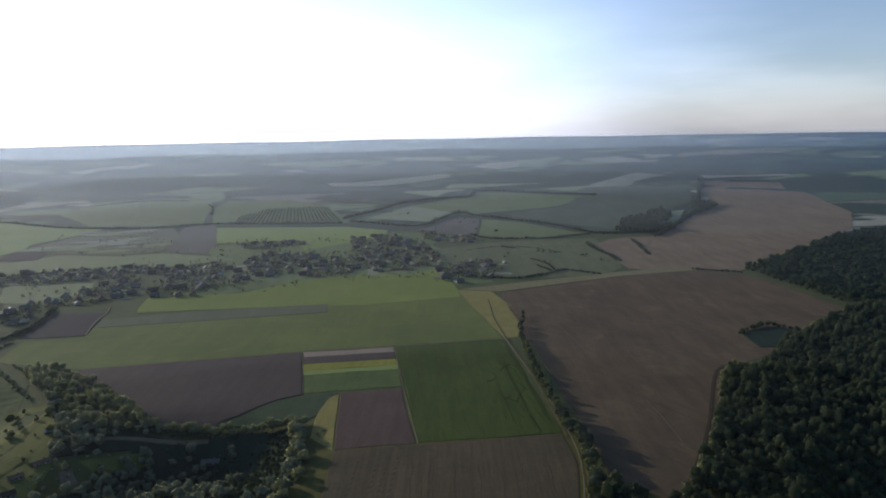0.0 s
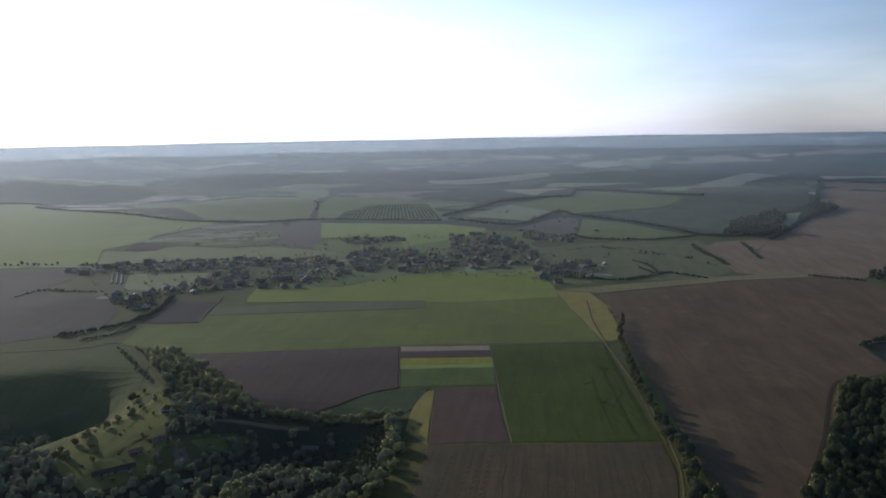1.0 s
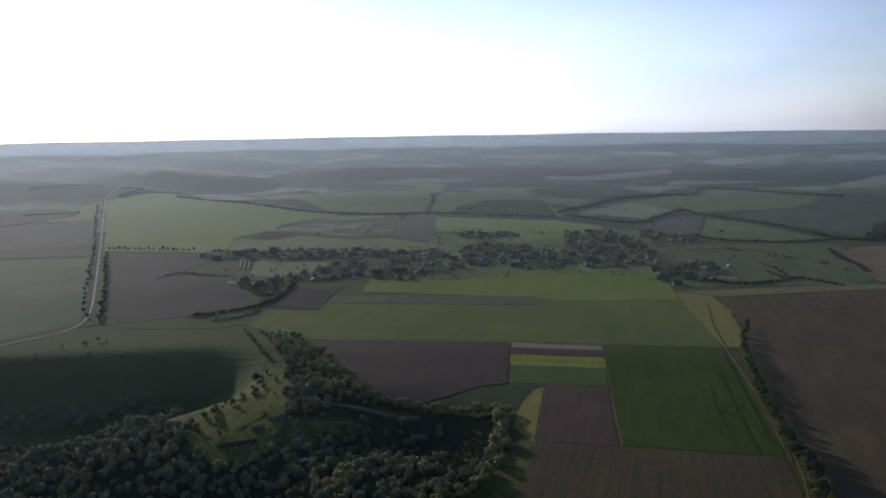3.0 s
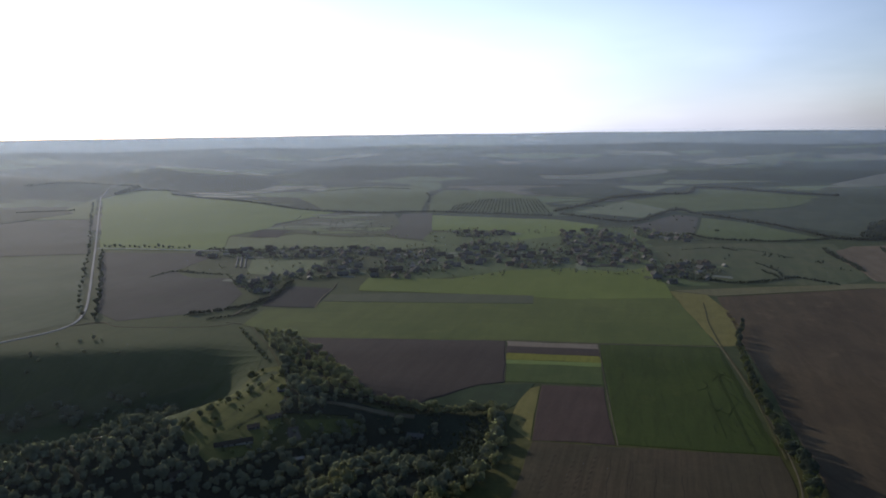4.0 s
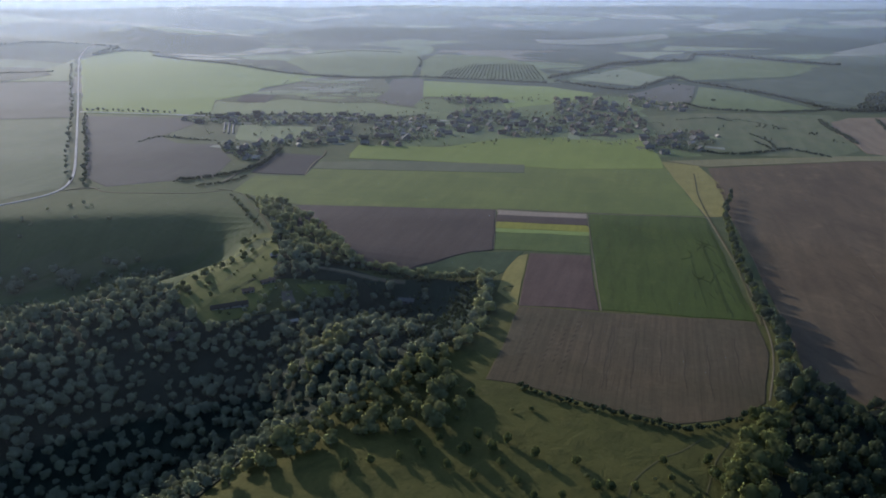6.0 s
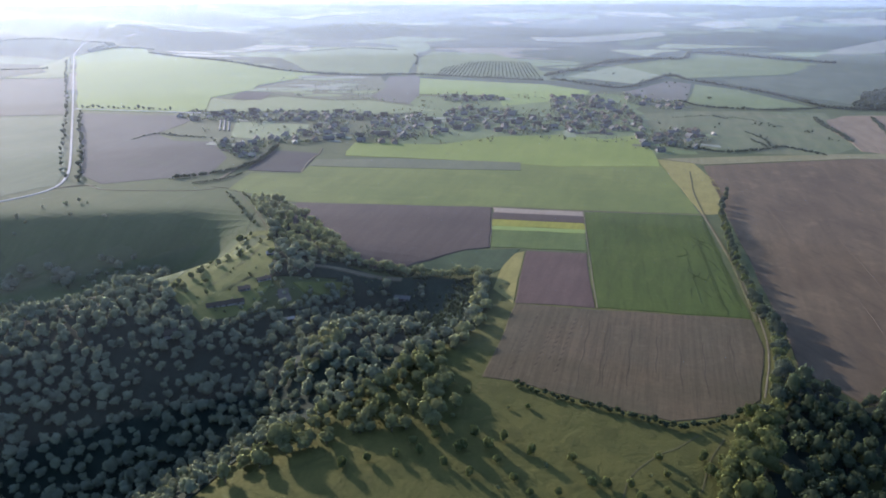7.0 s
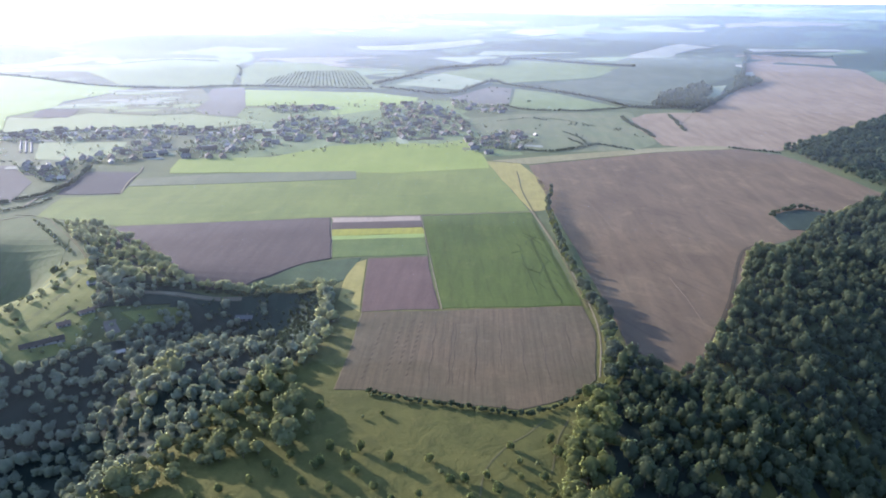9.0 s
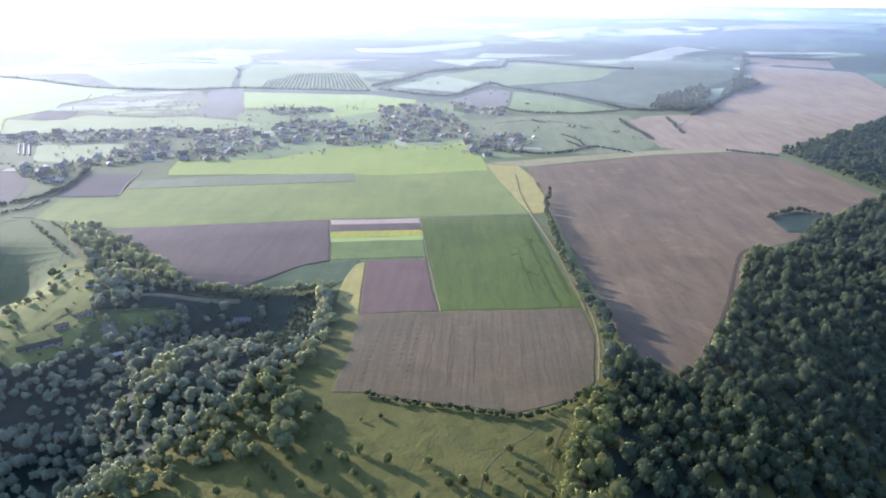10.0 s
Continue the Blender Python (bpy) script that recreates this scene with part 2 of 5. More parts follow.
def leaf_material(name, dark, light, warm, thin=0.52):
    n = Nodes(name)
    at = n.coords()
    own = n.add("ShaderNodeObjectInfo").outputs["Random"]
    bit = n.add("ShaderNodeNewGeometry").outputs["Random Per Island"]
    c = n.blend(n.ramp(n.noise(at, 9, 3), 0.35, 0.65), dark, light)
    c = n.blend(n.ramp(own, 0.3, 1.0, 0.0, 0.6), c, warm)
    c = n.blend(n.ramp(n.noise(at, 33, 2), 0.5, 0.7, 0.0, 0.6), c, warm)
    c = n.blend(n.ramp(bit, 0.0, 1.0, 0.0, 0.35), c, tuple(v * 0.6 for v in dark))
    front = n.add("ShaderNodeBsdfDiffuse", Color=c, Roughness=0.9)
    glow = n.blend(1.0, c, (1.58, 1.62, 1.32), "MULTIPLY")
    back = n.add("ShaderNodeBsdfTranslucent", Color=glow)
    mix = n.add("ShaderNodeMixShader", Fac=thin, i1=front.outputs[0], i2=back.outputs[0])
    return n.done(mix.outputs[0])


def worn(name, dark, light, size=0.6, rough=0.85, metal=0.0):
    n = Nodes(name)
    at = n.coords()
    k = n.noise(at, size, 5, 0.65)
    big = n.noise(at, size * 7, 3, 0.6)
    c = n.blend(n.ramp(k, 0.3, 0.7), dark, light)
    c = n.blend(n.ramp(big, 0.5, 0.75, 0.0, 0.6), c, tuple(v * 0.6 for v in dark))
    c = n.blend(n.ramp(n.add("ShaderNodeObjectInfo").outputs["Random"], 0, 1, 0.0, 0.35), c, tuple(v * 0.7 for v in dark))
    return n.plain(c, rough, n.bump(k, 0.4, 0.03), metal, 0.04)


PASTURE = ground_material()
LEAF = leaf_material("broad_leaves", (0.194, 0.210, 0.144), (0.268, 0.282, 0.188), (0.310, 0.310, 0.198))
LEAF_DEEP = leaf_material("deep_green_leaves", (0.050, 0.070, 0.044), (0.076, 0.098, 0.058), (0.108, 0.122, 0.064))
# leaf colours raised so that the crowns look sunlit
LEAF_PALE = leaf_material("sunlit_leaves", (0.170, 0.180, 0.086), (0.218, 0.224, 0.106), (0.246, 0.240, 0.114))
# brightest leaves: backlit sun on belt and ravine-edge crowns put into the colour
LEAF_SUN = leaf_material("sun_bright_leaves", (0.235, 0.245, 0.140), (0.300, 0.308, 0.176), (0.330, 0.325, 0.180), 0.68)
LEAF_GREEN = leaf_material("yellow_green_leaves", (0.104, 0.122, 0.048), (0.142, 0.158, 0.060), (0.172, 0.176, 0.068))
# paler, greyer leaves: haze over distant trees put into the colour
LEAF_SOFT = leaf_material("greyish_leaves", (0.225, 0.240, 0.190), (0.295, 0.308, 0.240), (0.320, 0.318, 0.230))
LEAF_HEDGE = leaf_material("dull_hedge_leaves", (0.070, 0.086, 0.058), (0.100, 0.116, 0.076), (0.120, 0.128, 0.082))
BARK = worn("bark", (0.06, 0.045, 0.035), (0.12, 0.095, 0.075), 0.3)
ASPHALT = worn("worn_road", (0.30, 0.29, 0.27), (0.40, 0.385, 0.36), 2.0)
FLAT_CROP = worn("flattened_crop", (0.030, 0.044, 0.012), (0.042, 0.058, 0.018), 2.0)
SOIL_LINE = worn("pressed_soil", (0.052, 0.043, 0.027), (0.070, 0.057, 0.034), 1.2)
RUT = worn("dark_rut", (0.070, 0.066, 0.030), (0.095, 0.088, 0.038), 1.5)
PALE_RUT = worn("pale_rut", (0.104, 0.077, 0.049), (0.132, 0.098, 0.062), 2.0)
DIRT = worn("dirt_track", (0.125, 0.108, 0.066), (0.175, 0.150, 0.092), 2.5)
PLASTER = worn("plaster", (0.17, 0.165, 0.145), (0.24, 0.232, 0.205), 1.2)
BRICK = worn("brick_wall", (0.16, 0.135, 0.112), (0.22, 0.186, 0.155), 0.8)
SLATE = worn("grey_slate", (0.095, 0.094, 0.084), (0.140, 0.138, 0.122), 0.7)
BROWN_ROOF = worn("brown_tiles", (0.105, 0.074, 0.050), (0.150, 0.106, 0.072), 0.7)
RED_ROOF = worn("red_tiles", (0.115, 0.098, 0.082), (0.165, 0.140, 0.118), 0.7)
FILM = worn("white_film", (0.10, 0.105, 0.105), (0.14, 0.145, 0.15), 2.0, 0.7)
PALE_ROOF = worn("pale_sheeting", (0.30, 0.27, 0.21), (0.40, 0.36, 0.29), 0.9, 0.6)
RUST_ROOF = worn("dark_sheeting", (0.042, 0.035, 0.026), (0.066, 0.056, 0.041), 0.9, 0.85)
GLASS_DARK = worn("dark_window_glass", (0.02, 0.022, 0.025), (0.035, 0.04, 0.045), 0.5, 0.15)


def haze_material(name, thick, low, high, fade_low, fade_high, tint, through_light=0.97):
    """Stand-in for hazy air on a thin shell: almost clear, thicker with height above the ground, faded out at the
    camera's horizon.
    """
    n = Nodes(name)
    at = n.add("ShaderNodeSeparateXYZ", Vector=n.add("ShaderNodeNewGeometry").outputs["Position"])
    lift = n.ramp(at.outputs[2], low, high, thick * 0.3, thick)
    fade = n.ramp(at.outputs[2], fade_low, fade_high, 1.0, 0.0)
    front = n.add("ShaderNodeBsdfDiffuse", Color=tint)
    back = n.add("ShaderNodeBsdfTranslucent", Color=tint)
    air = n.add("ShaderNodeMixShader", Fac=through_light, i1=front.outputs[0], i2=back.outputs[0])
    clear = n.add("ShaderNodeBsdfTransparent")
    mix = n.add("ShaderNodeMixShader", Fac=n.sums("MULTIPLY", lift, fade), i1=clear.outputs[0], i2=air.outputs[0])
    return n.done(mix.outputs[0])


# distance, thickness and colour of the translucent shells that stand in for haze
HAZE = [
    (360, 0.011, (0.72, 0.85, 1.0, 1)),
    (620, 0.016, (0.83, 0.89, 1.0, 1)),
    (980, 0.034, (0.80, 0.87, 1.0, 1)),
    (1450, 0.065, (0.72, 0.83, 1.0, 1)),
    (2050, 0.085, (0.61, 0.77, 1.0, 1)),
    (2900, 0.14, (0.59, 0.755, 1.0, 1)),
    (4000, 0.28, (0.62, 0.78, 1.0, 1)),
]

# ---- the land ----


def to_line(x, y, x0, y0, x1, y1):
    """How far (x, y) lies from a line on the plan."""
    dx, dy = x1 - x0, y1 - y0
    k = max(0.0, min(1.0, ((x - x0) * dx + (y - y0) * dy) / (dx * dx + dy * dy)))
    return math.hypot(x - x0 - k * dx, y - y0 - k * dy)


def land(x, y):
    """Height of the ground: a plateau with a wooded ravine, a grassy side valley and land that rises all round, fitted
    so that its far edge meets the camera's horizon.
    """
    r = math.hypot(x, y)
    far = max(0.0, (r - 1400) / 3450)
    z = 162 * far ** 1.5 + 5 * min(1.0, far * 4) * math.sin(x / 170 + 1.2) * math.sin(y / 210 + 0.6) * (1 - 0.6 * far)
    swell = max(0.0, min(1.0, (r - 1900) / 500)) * max(0.0, min(1.0, (4600 - r) / 1400))
    z += 13 * swell * (math.sin(x / 310 + y / 140 + 1) * math.sin(y / 170 - x / 500) + 0.6 * math.sin(y / 88 + x / 260 + 2))
    ravine = min(to_line(x, y, -179, 411, -302, 165), to_line(x, y, -302, 165, -640, 75))
    wide = 50 + 34 * max(0.0, min(1.0, (345 - y) / 135))
    z -= 17.5 * math.exp(-(ravine / wide) ** 2)
    z -= 5 * math.exp(-(to_line(x, y, -232, 244, -299, 201) / 48) ** 2)
    z -= 13 * math.exp(-(to_line(x, y, -189, 420, -139, 426) / 32) ** 2)
    bowl = min(to_line(x, y, -389, 461, ex, ey) for ex, ey in ((-512, 220), (-590, 302), (-580, 376)))
    z -= 44 * math.exp(-(bowl / 55) ** 3)
    deep = min(to_line(x, y, -205, 280, -250, 215), to_line(x, y, -250, 215, -310, 130))
    z -= 17 * math.exp(-(deep / 42) ** 2)
    z += 9 * math.exp(-(to_line(x, y, -176, 322, -170, 385) / 20) ** 2)
    z -= 76 * math.exp(-((x - 330) / 120) ** 2 - ((y - 262) / 125) ** 2)
    low = max(0.0, min(1.0, (314 - y) / 146))
    return z - 10 * low * low * (3 - 2 * low)


def mesh_from(name, verts, tris, mats, which=None, smooth=False, normals=None):
    """A mesh of triangles from arrays, shaded by its own normals where they are given."""
    me = bpy.data.meshes.new(name)
    verts, tris = np.asarray(verts, np.float32), np.asarray(tris, np.int32)
    me.vertices.add(len(verts))
    me.vertices.foreach_set("co", verts.ravel())
    me.loops.add(tris.size)
    me.loops.foreach_set("vertex_index", tris.ravel())
    me.polygons.add(len(tris))
    me.polygons.foreach_set("loop_start", np.arange(0, tris.size, 3, dtype=np.int32))
    me.polygons.foreach_set("loop_total", np.full(len(tris), 3, np.int32))
    if which is not None:
        me.polygons.foreach_set("material_index", np.asarray(which, np.int32))
    if smooth or normals is not None:
        me.polygons.foreach_set("use_smooth", np.ones(len(tris), bool))
    for m in mats:
        me.materials.append(m)
    me.update(calc_edges=True)
    if normals is not None:
        own = me.attributes.new("custom_normal", "FLOAT_VECTOR", "POINT")
        own.data.foreach_set("vector", np.asarray(normals, np.float32).ravel())
    return me


def mesh_of(name, bm, mat, smooth=False):
    me = bpy.data.meshes.new(name)
    for f in bm.faces:
        f.smooth = smooth
    bm.to_mesh(me)
    bm.free()
    me.materials.append(mat)
    return me


def part(name, bm, mat, parent, label="", at=None):
    ob = new(name, mesh_of(name, bm, mat))
    ob.parent = parent
    if at is not None:
        ob.matrix_basis = at
    return tagged(ob, label)


def ground_sheet():
    radii = [25 * (4850 / 25) ** (i / 170) for i in range(171)]
    turns = [radians(a) for a in np.concatenate([np.arange(-75, 75, 0.5), np.arange(75, 285, 5)])]
    n = len(turns)
    verts = [(0, 0, land(0, 0))]
    for r in radii:
        verts += [(r * math.sin(a), r * math.cos(a), land(r * math.sin(a), r * math.cos(a))) for a in turns]
    tris = [(0, 1 + (j + 1) % n, 1 + j) for j in range(n)]
    for i in range(len(radii) - 1):
        for j in range(n):
            a, b = 1 + i * n + j, 1 + i * n + (j + 1) % n
            tris += [(a, b, b + n), (a, b + n, a + n)]
    return tagged(new("ground", mesh_from("ground", verts, tris, [PASTURE], smooth=True)), "rolling grassland and patchwork farmland reaching the hazy horizon", "ground", kind="structure")


ground_sheet()


def drape(bm, lift):
    for v in bm.verts:
        v.co.z = land(v.co.x, v.co.y) + lift


def cut_up(bm, step):
    """Cut a flat sheet into a grid so that it can follow the ground."""
    for axis in (0, 1):
        values = [v.co[axis] for v in bm.verts]
        k = math.floor(min(values) / step) + 1
        while k * step < max(values):
            co, no = [0, 0, 0], [0, 0, 0]
            co[axis], no[axis] = k * step, 1
            bmesh.ops.bisect_plane(bm, geom=bm.verts[:] + bm.edges[:] + bm.faces[:], plane_co=co, plane_no=no)
            k += 1


def field(crop_name, label, corners, lift=0.22, step=0):
    """A field: a raised sheet of soil or crop with a ragged edge, laid over the ground."""
    rng = random.Random(label)
    cx, cy = sum(p[0] for p in corners) / len(corners), sum(p[1] for p in corners) / len(corners)
    r = math.hypot(cx, cy)
    away = max(0.0, r - 1300)
    gap, bite = 0.7, 0.45 + r / 900
    ring = []
    for (ax, ay), (bx, by) in zip(corners, corners[1:] + corners[:1]):
        parts = max(2, int(math.hypot(bx - ax, by - ay) / (10 + r / 60)))
        for k in range(parts):
            x, y = ax + (bx - ax) * k / parts, ay + (by - ay) * k / parts
            d = math.hypot(x - cx, y - cy)
            s = 1 - (gap + rng.uniform(-bite, bite)) / max(d, 5)
            ring.append((cx + (x - cx) * s, cy + (y - cy) * s))
    bm = bmesh.new()
    bm.faces.new([bm.verts.new((x, y, 0)) for x, y in ring])
    cut_up(bm, step or (20 if r < 900 else 60))
    bmesh.ops.triangulate(bm, faces=bm.faces[:])
    rim = [e for e in bm.edges if e.is_boundary]
    drape(bm, lift + away * 0.0008)
    out = bmesh.ops.extrude_edge_only(bm, edges=rim)
    for v in out["geom"]:
        if isinstance(v, bmesh.types.BMVert):
            dx, dy = v.co.x - cx, v.co.y - cy
            k = 1 + (0.7 + 3 * lift) / max(math.hypot(dx, dy), 1)
            v.co.x, v.co.y, v.co.z = cx + dx * k, cy + dy * k, v.co.z - 2.2 * lift - 0.1
    if sum(f.normal.z for f in bm.faces if abs(f.normal.z) > 0.5) < 0:
        bmesh.ops.reverse_faces(bm, faces=bm.faces[:])
    bmesh.ops.recalc_face_normals(bm, faces=bm.faces[:])
    ob = new("field", mesh_of("field", bm, CROPS[crop_name]))
    return tagged(ob, label, "field", kind="structure")


def smooth_line(points, step):
    """Evenly spaced points along a rounded line through the points."""
    pts = [Vector((*p, 0)) for p in points]
    pts = [pts[0] * 2 - pts[1]] + pts + [pts[-1] * 2 - pts[-2]]
    out = []
    for a, b, c, d in zip(pts, pts[1:], pts[2:], pts[3:]):
        parts = max(1, int((c - b).length / step))
        for k in range(parts):
            t = k / parts
            out.append(0.5 * (2 * b + (c - a) * t + (2 * a - 5 * b + 4 * c - d) * t * t + (3 * b - a - 3 * c + d) * t ** 3))
    return out + [pts[-2]]


def ribbon(name, points, width, mat, label, lift=0.25):
    """A road or track laid over the ground, with sloping sides."""
    rng = random.Random(label)
    line = smooth_line(points, max(4.0, width * 1.5))
    bm = bmesh.new()
    before = None
    for i, p in enumerate(line):
        d = (line[min(i + 1, len(line) - 1)] - line[max(i - 1, 0)]).normalized()
        side = Vector((-d.y, d.x, 0))
        row = []
        for k, dz in ((-0.62, -0.9), (-0.5, 0), (0, 0.06), (0.5, 0), (0.62, -0.9)):
            q = p + side * (k * width + (rng.uniform(-0.08, 0.08) * width if abs(k) > 0.1 else 0))
            row.append(bm.verts.new((q.x, q.y, land(q.x, q.y) + lift + dz)))
        if before:
            for k in range(4):
                bm.faces.new((before[k], before[k + 1], row[k + 1], row[k]))
        before = row
    bmesh.ops.recalc_face_normals(bm, faces=bm.faces[:])
    return tagged(new(name, mesh_of(name, bm, mat)), label, "road" if name == "road" else "track", kind="structure")


# ---- fields ----
OPEN_GROUND = [(-317.4, 382.2), (-335.6, 471.1), (-329.1, 501.4), (-308.7, 510.4), (-281.9, 474.2), (-266.8, 437.9), (-253.7, 411), (-249.7, 379.3), (-255.6, 359), (-268.2, 344.4), (-283.6, 349.7)]
field('straw', 'straw-coloured strip of a small plot', [(-138.7, 630), (-53.9, 642), (-51.9, 627.2), (-135.5, 615.1)])
field('dark_soil', 'dark brown tilled strip of a small plot', [(-135.5, 615.1), (-51.9, 627.2), (-49.3, 607.2), (-131.3, 594.9)])
field('rape', 'yellow flowering strip of a small plot', [(-131.3, 594.9), (-49.3, 607.2), (-46.9, 589.3), (-127.6, 576.7)])
field('lime_crop', 'yellow-green strip of a small plot', [(-127.6, 576.7), (-46.9, 589.3), (-45.6, 578.7), (-125.2, 566)])
field('plot_green', 'green crop strip of a small plot', [(-125.2, 566), (-45.6, 578.7), (-40.1, 536.5), (-116.3, 523.3)])
field('young_wheat', 'dense dark green young crop field with tractor tracks', [(-52.3, 641.8), (51.8, 661.7), (73.6, 444.1), (-23.2, 432.3)])
field('violet_soil', 'freshly tilled purple-brown soil plot', [(-87, 523.7), (-39.7, 531.6), (-24.2, 431.3), (-76.5, 423.6)])
field('drilled_soil', 'pale brown drilled field with wavy seed rows', [(-75.5, 422.6), (73.6, 443.1), (77, 403.1), (67.6, 344.8), (54.8, 326.3), (24.2, 311.9), (0.5, 314.1), (-35.2, 320.5), (-55, 325.7), (-75.8, 324.8), (-75, 362.8)])
field('dark_soil', 'dark brown ploughed field above the wooded ravine', [(-324.1, 589.1), (-139.8, 629.9), (-116.5, 521.8), (-134, 512), (-157, 486), (-172, 474), (-192, 468), (-214, 468), (-240, 488), (-274, 512), (-342, 560)], 0.6, 10)
field('mid_crop', 'wide mid-green grain field across the plateau', [(-416.2, 610.8), (-430.9, 677.8), (-375.2, 690.8), (-389.9, 761.7), (-354.8, 767.6), (-109.6, 839.6), (10.6, 881.6), (51.8, 661.7), (-138.8, 629.9), (-324.1, 589.1)])
field('sunny_crop', 'bright yellow-green crop strip below the village', [(-365, 788), (-384, 862), (-272, 884), (-205, 962), (-150, 985), (-124, 1000), (-60, 985), (-14.2, 1033.6), (10.6, 881.6), (12, 845), (-100, 810), (-235, 804)], 0.36)
field('stubble', 'olive stubble strip inside the green field', [(-383.1, 725.2), (-389, 759.6), (-284.5, 795.7), (-147.6, 815.5), (-139.6, 778), (-269.7, 749.1)], 0.5)
field('slate_soil', 'dark tilled garden field beside the village', [(-441, 687), (-470, 780), (-452, 790), (-401, 790), (-378, 697)], 0.5)
field('dry_grass', 'yellow dry grass strip along the farm track', [(8, 883), (52, 872), (70, 800), (77, 740), (70, 672), (53, 664)])
field('dry_grass', 'yellow dry grass corner by the trees', [(-96.4, 447.5), (-99.7, 510.5), (-87.9, 521.7), (-77.5, 423.7)])
field('sunlit_soil', 'bare eroded slope beside the brown hill', [(262, 1005), (260, 1060), (252, 1150), (262, 1235), (297, 1290), (340, 1308), (392, 1313), (291, 1091), (283, 998)], 0.35)
field('verge_grass', 'narrow pale grass verge above the ploughed field', [(14.5, 886), (82, 916), (228, 979), (313, 1004), (372, 1000), (355.2, 985.7), (241.3, 956), (62.7, 868)], 0.5)
field('bare_soil', 'huge bare brown ploughed field sloping to the woods', [(62.7, 864.4), (241.3, 954.8), (357.1, 989.7), (404.7, 953.4), (420.7, 903.2), (439.7, 756.4), (360.9, 687.8), (288.6, 604.8), (237.8, 571.8), (180.8, 457.5), (133.6, 369.6), (118, 360.2), (93, 383.7), (89.2, 465.6), (74.5, 657.5)])
field('sunlit_soil', 'broad bare tan field on the far hill', [(853.7, 2344.3), (1081.2, 2304.2), (940.8, 1714), (910.3, 1583.4), (796.6, 1374), (549.4, 1107.1), (414.8, 979), (283, 996), (290.6, 1091.4), (392.6, 1313.8), (554.6, 1588.8)])
field('lime_crop', 'light green meadow behind the village houses', [(-515.4, 1537), (-225.6, 1519.1), (-127.8, 1456.3), (-125.5, 1365.3), (-187.1, 1293.9), (-256.7, 1221.4), (-292.9, 1345.3), (-444.6, 1313.5)])
field('grey_soil', 'grey fallow field behind the village', [(-590.3, 1542.9), (-533.5, 1587.8), (-437.8, 1300.7), (-421.3, 1195.6), (-484.2, 1215.4), (-519.9, 1258.1)])
field('lime_crop', 'big light green field beside the tree-lined road', [(-935.8, 965.3), (-1455.7, 1529.6), (-1504.6, 1574.1), (-1535.3, 1739.1), (-1504.7, 1852), (-1366.5, 1716), (-1092.2, 1636.2), (-866.5, 1538.3), (-756.3, 1533.3), (-773.9, 1421.8), (-804, 1326), (-782.4, 1265.9), (-802.9, 1154.9), (-726.5, 1026.5), (-762, 992.8)])
field('slate_soil', 'small dark tilled field among green meadows', [(-762, 1157), (-786, 1230), (-722, 1242), (-698, 1157)], 0.5)
field('stubble', 'dull green overgrown land with scattered shrubs', [(-788.9, 1288.6), (-769.1, 1413.9), (-752.5, 1524.4), (-611.4, 1537.1), (-542.6, 1402.7), (-513.2, 1222.4), (-581.8, 1199.6), (-687.9, 1219.4)])
PATCHES = random.Random(31)
for k in range(26):
    x, y = PATCHES.uniform(-760, -540), PATCHES.uniform(1240, 1500)
    wide, deep = PATCHES.uniform(18, 48), PATCHES.uniform(8, 17)
    ring = [(x + wide * PATCHES.uniform(0.75, 1.15) * math.cos(a) - 0.35 * deep * math.sin(a), y + deep * PATCHES.uniform(0.75, 1.15) * math.sin(a) + 0.35 * wide * math.cos(a)) for a in np.linspace(0, 5.4, 7)]
    field(PATCHES.choice(('pale_field', 'pale_field', 'chalk_field', 'pale_crop')), 'small pale patch of dry grass between shrubs', ring, 0.5)
field('pale_crop', 'pale green meadow above the village street', [(-724.6, 1020.5), (-796.3, 1149), (-723, 1138), (-682.2, 1205.5), (-576.1, 1186.6), (-505.5, 1210.5), (-414.6, 1176.7), (-350.5, 1141.8), (-424.2, 1088), (-607.5, 1032.3)])
field('violet_grey', 'grey-violet fallow field beside the road', [(-910.7, 942.8), (-740.3, 971.2), (-694, 944.7), (-682.8, 879.2), (-679.1, 836.4), (-624, 801.6), (-569.3, 811.7), (-497.3, 735.8), (-471, 656.7), (-505.3, 633.1), (-557.8, 589.8), (-611.3, 617.1)])
field('grey_crop', 'grey-green grain field west of the road', [(-1228.9, 774.9), (-914.6, 912.2), (-643.8, 631.3), (-600.9, 572.9), (-619, 519.6), (-681.9, 402.2)])
field('grey_soil', 'grey fallow field west of the road', [(-1664.3, 1075.3), (-1354.3, 1200.5), (-1235.9, 1264.9), (-918.3, 922.1), (-1238.4, 782)])
field('pale_crop', 'pale green strip field by the road', [(-1664.3, 1075.3), (-1368.1, 1213.1), (-1482.6, 1319.8), (-1440, 1375.4), (-1527.6, 1581.8), (-1240.4, 1271.6)])
field('far_crop', 'green orchard ground on a gentle hill', [(-535.5, 1564.4), (-627.4, 1856.5), (-634.2, 2006.2), (-463.4, 2030.8), (-342.4, 1910.2), (-255.1, 1694.2), (-250, 1619)])
field('far_crop', 'grey-green field on the hill beside the orchard', [(-978.7, 1745.4), (-1020.6, 2037.1), (-705.7, 2090.4), (-634, 1854.6), (-557.6, 1567.3), (-801.4, 1547.1)])
field('pale_field', 'pale olive meadow on the valley side', [(-198.2, 1655.3), (-91, 1878.5), (19.1, 1694.1), (-50.3, 1577.6)])
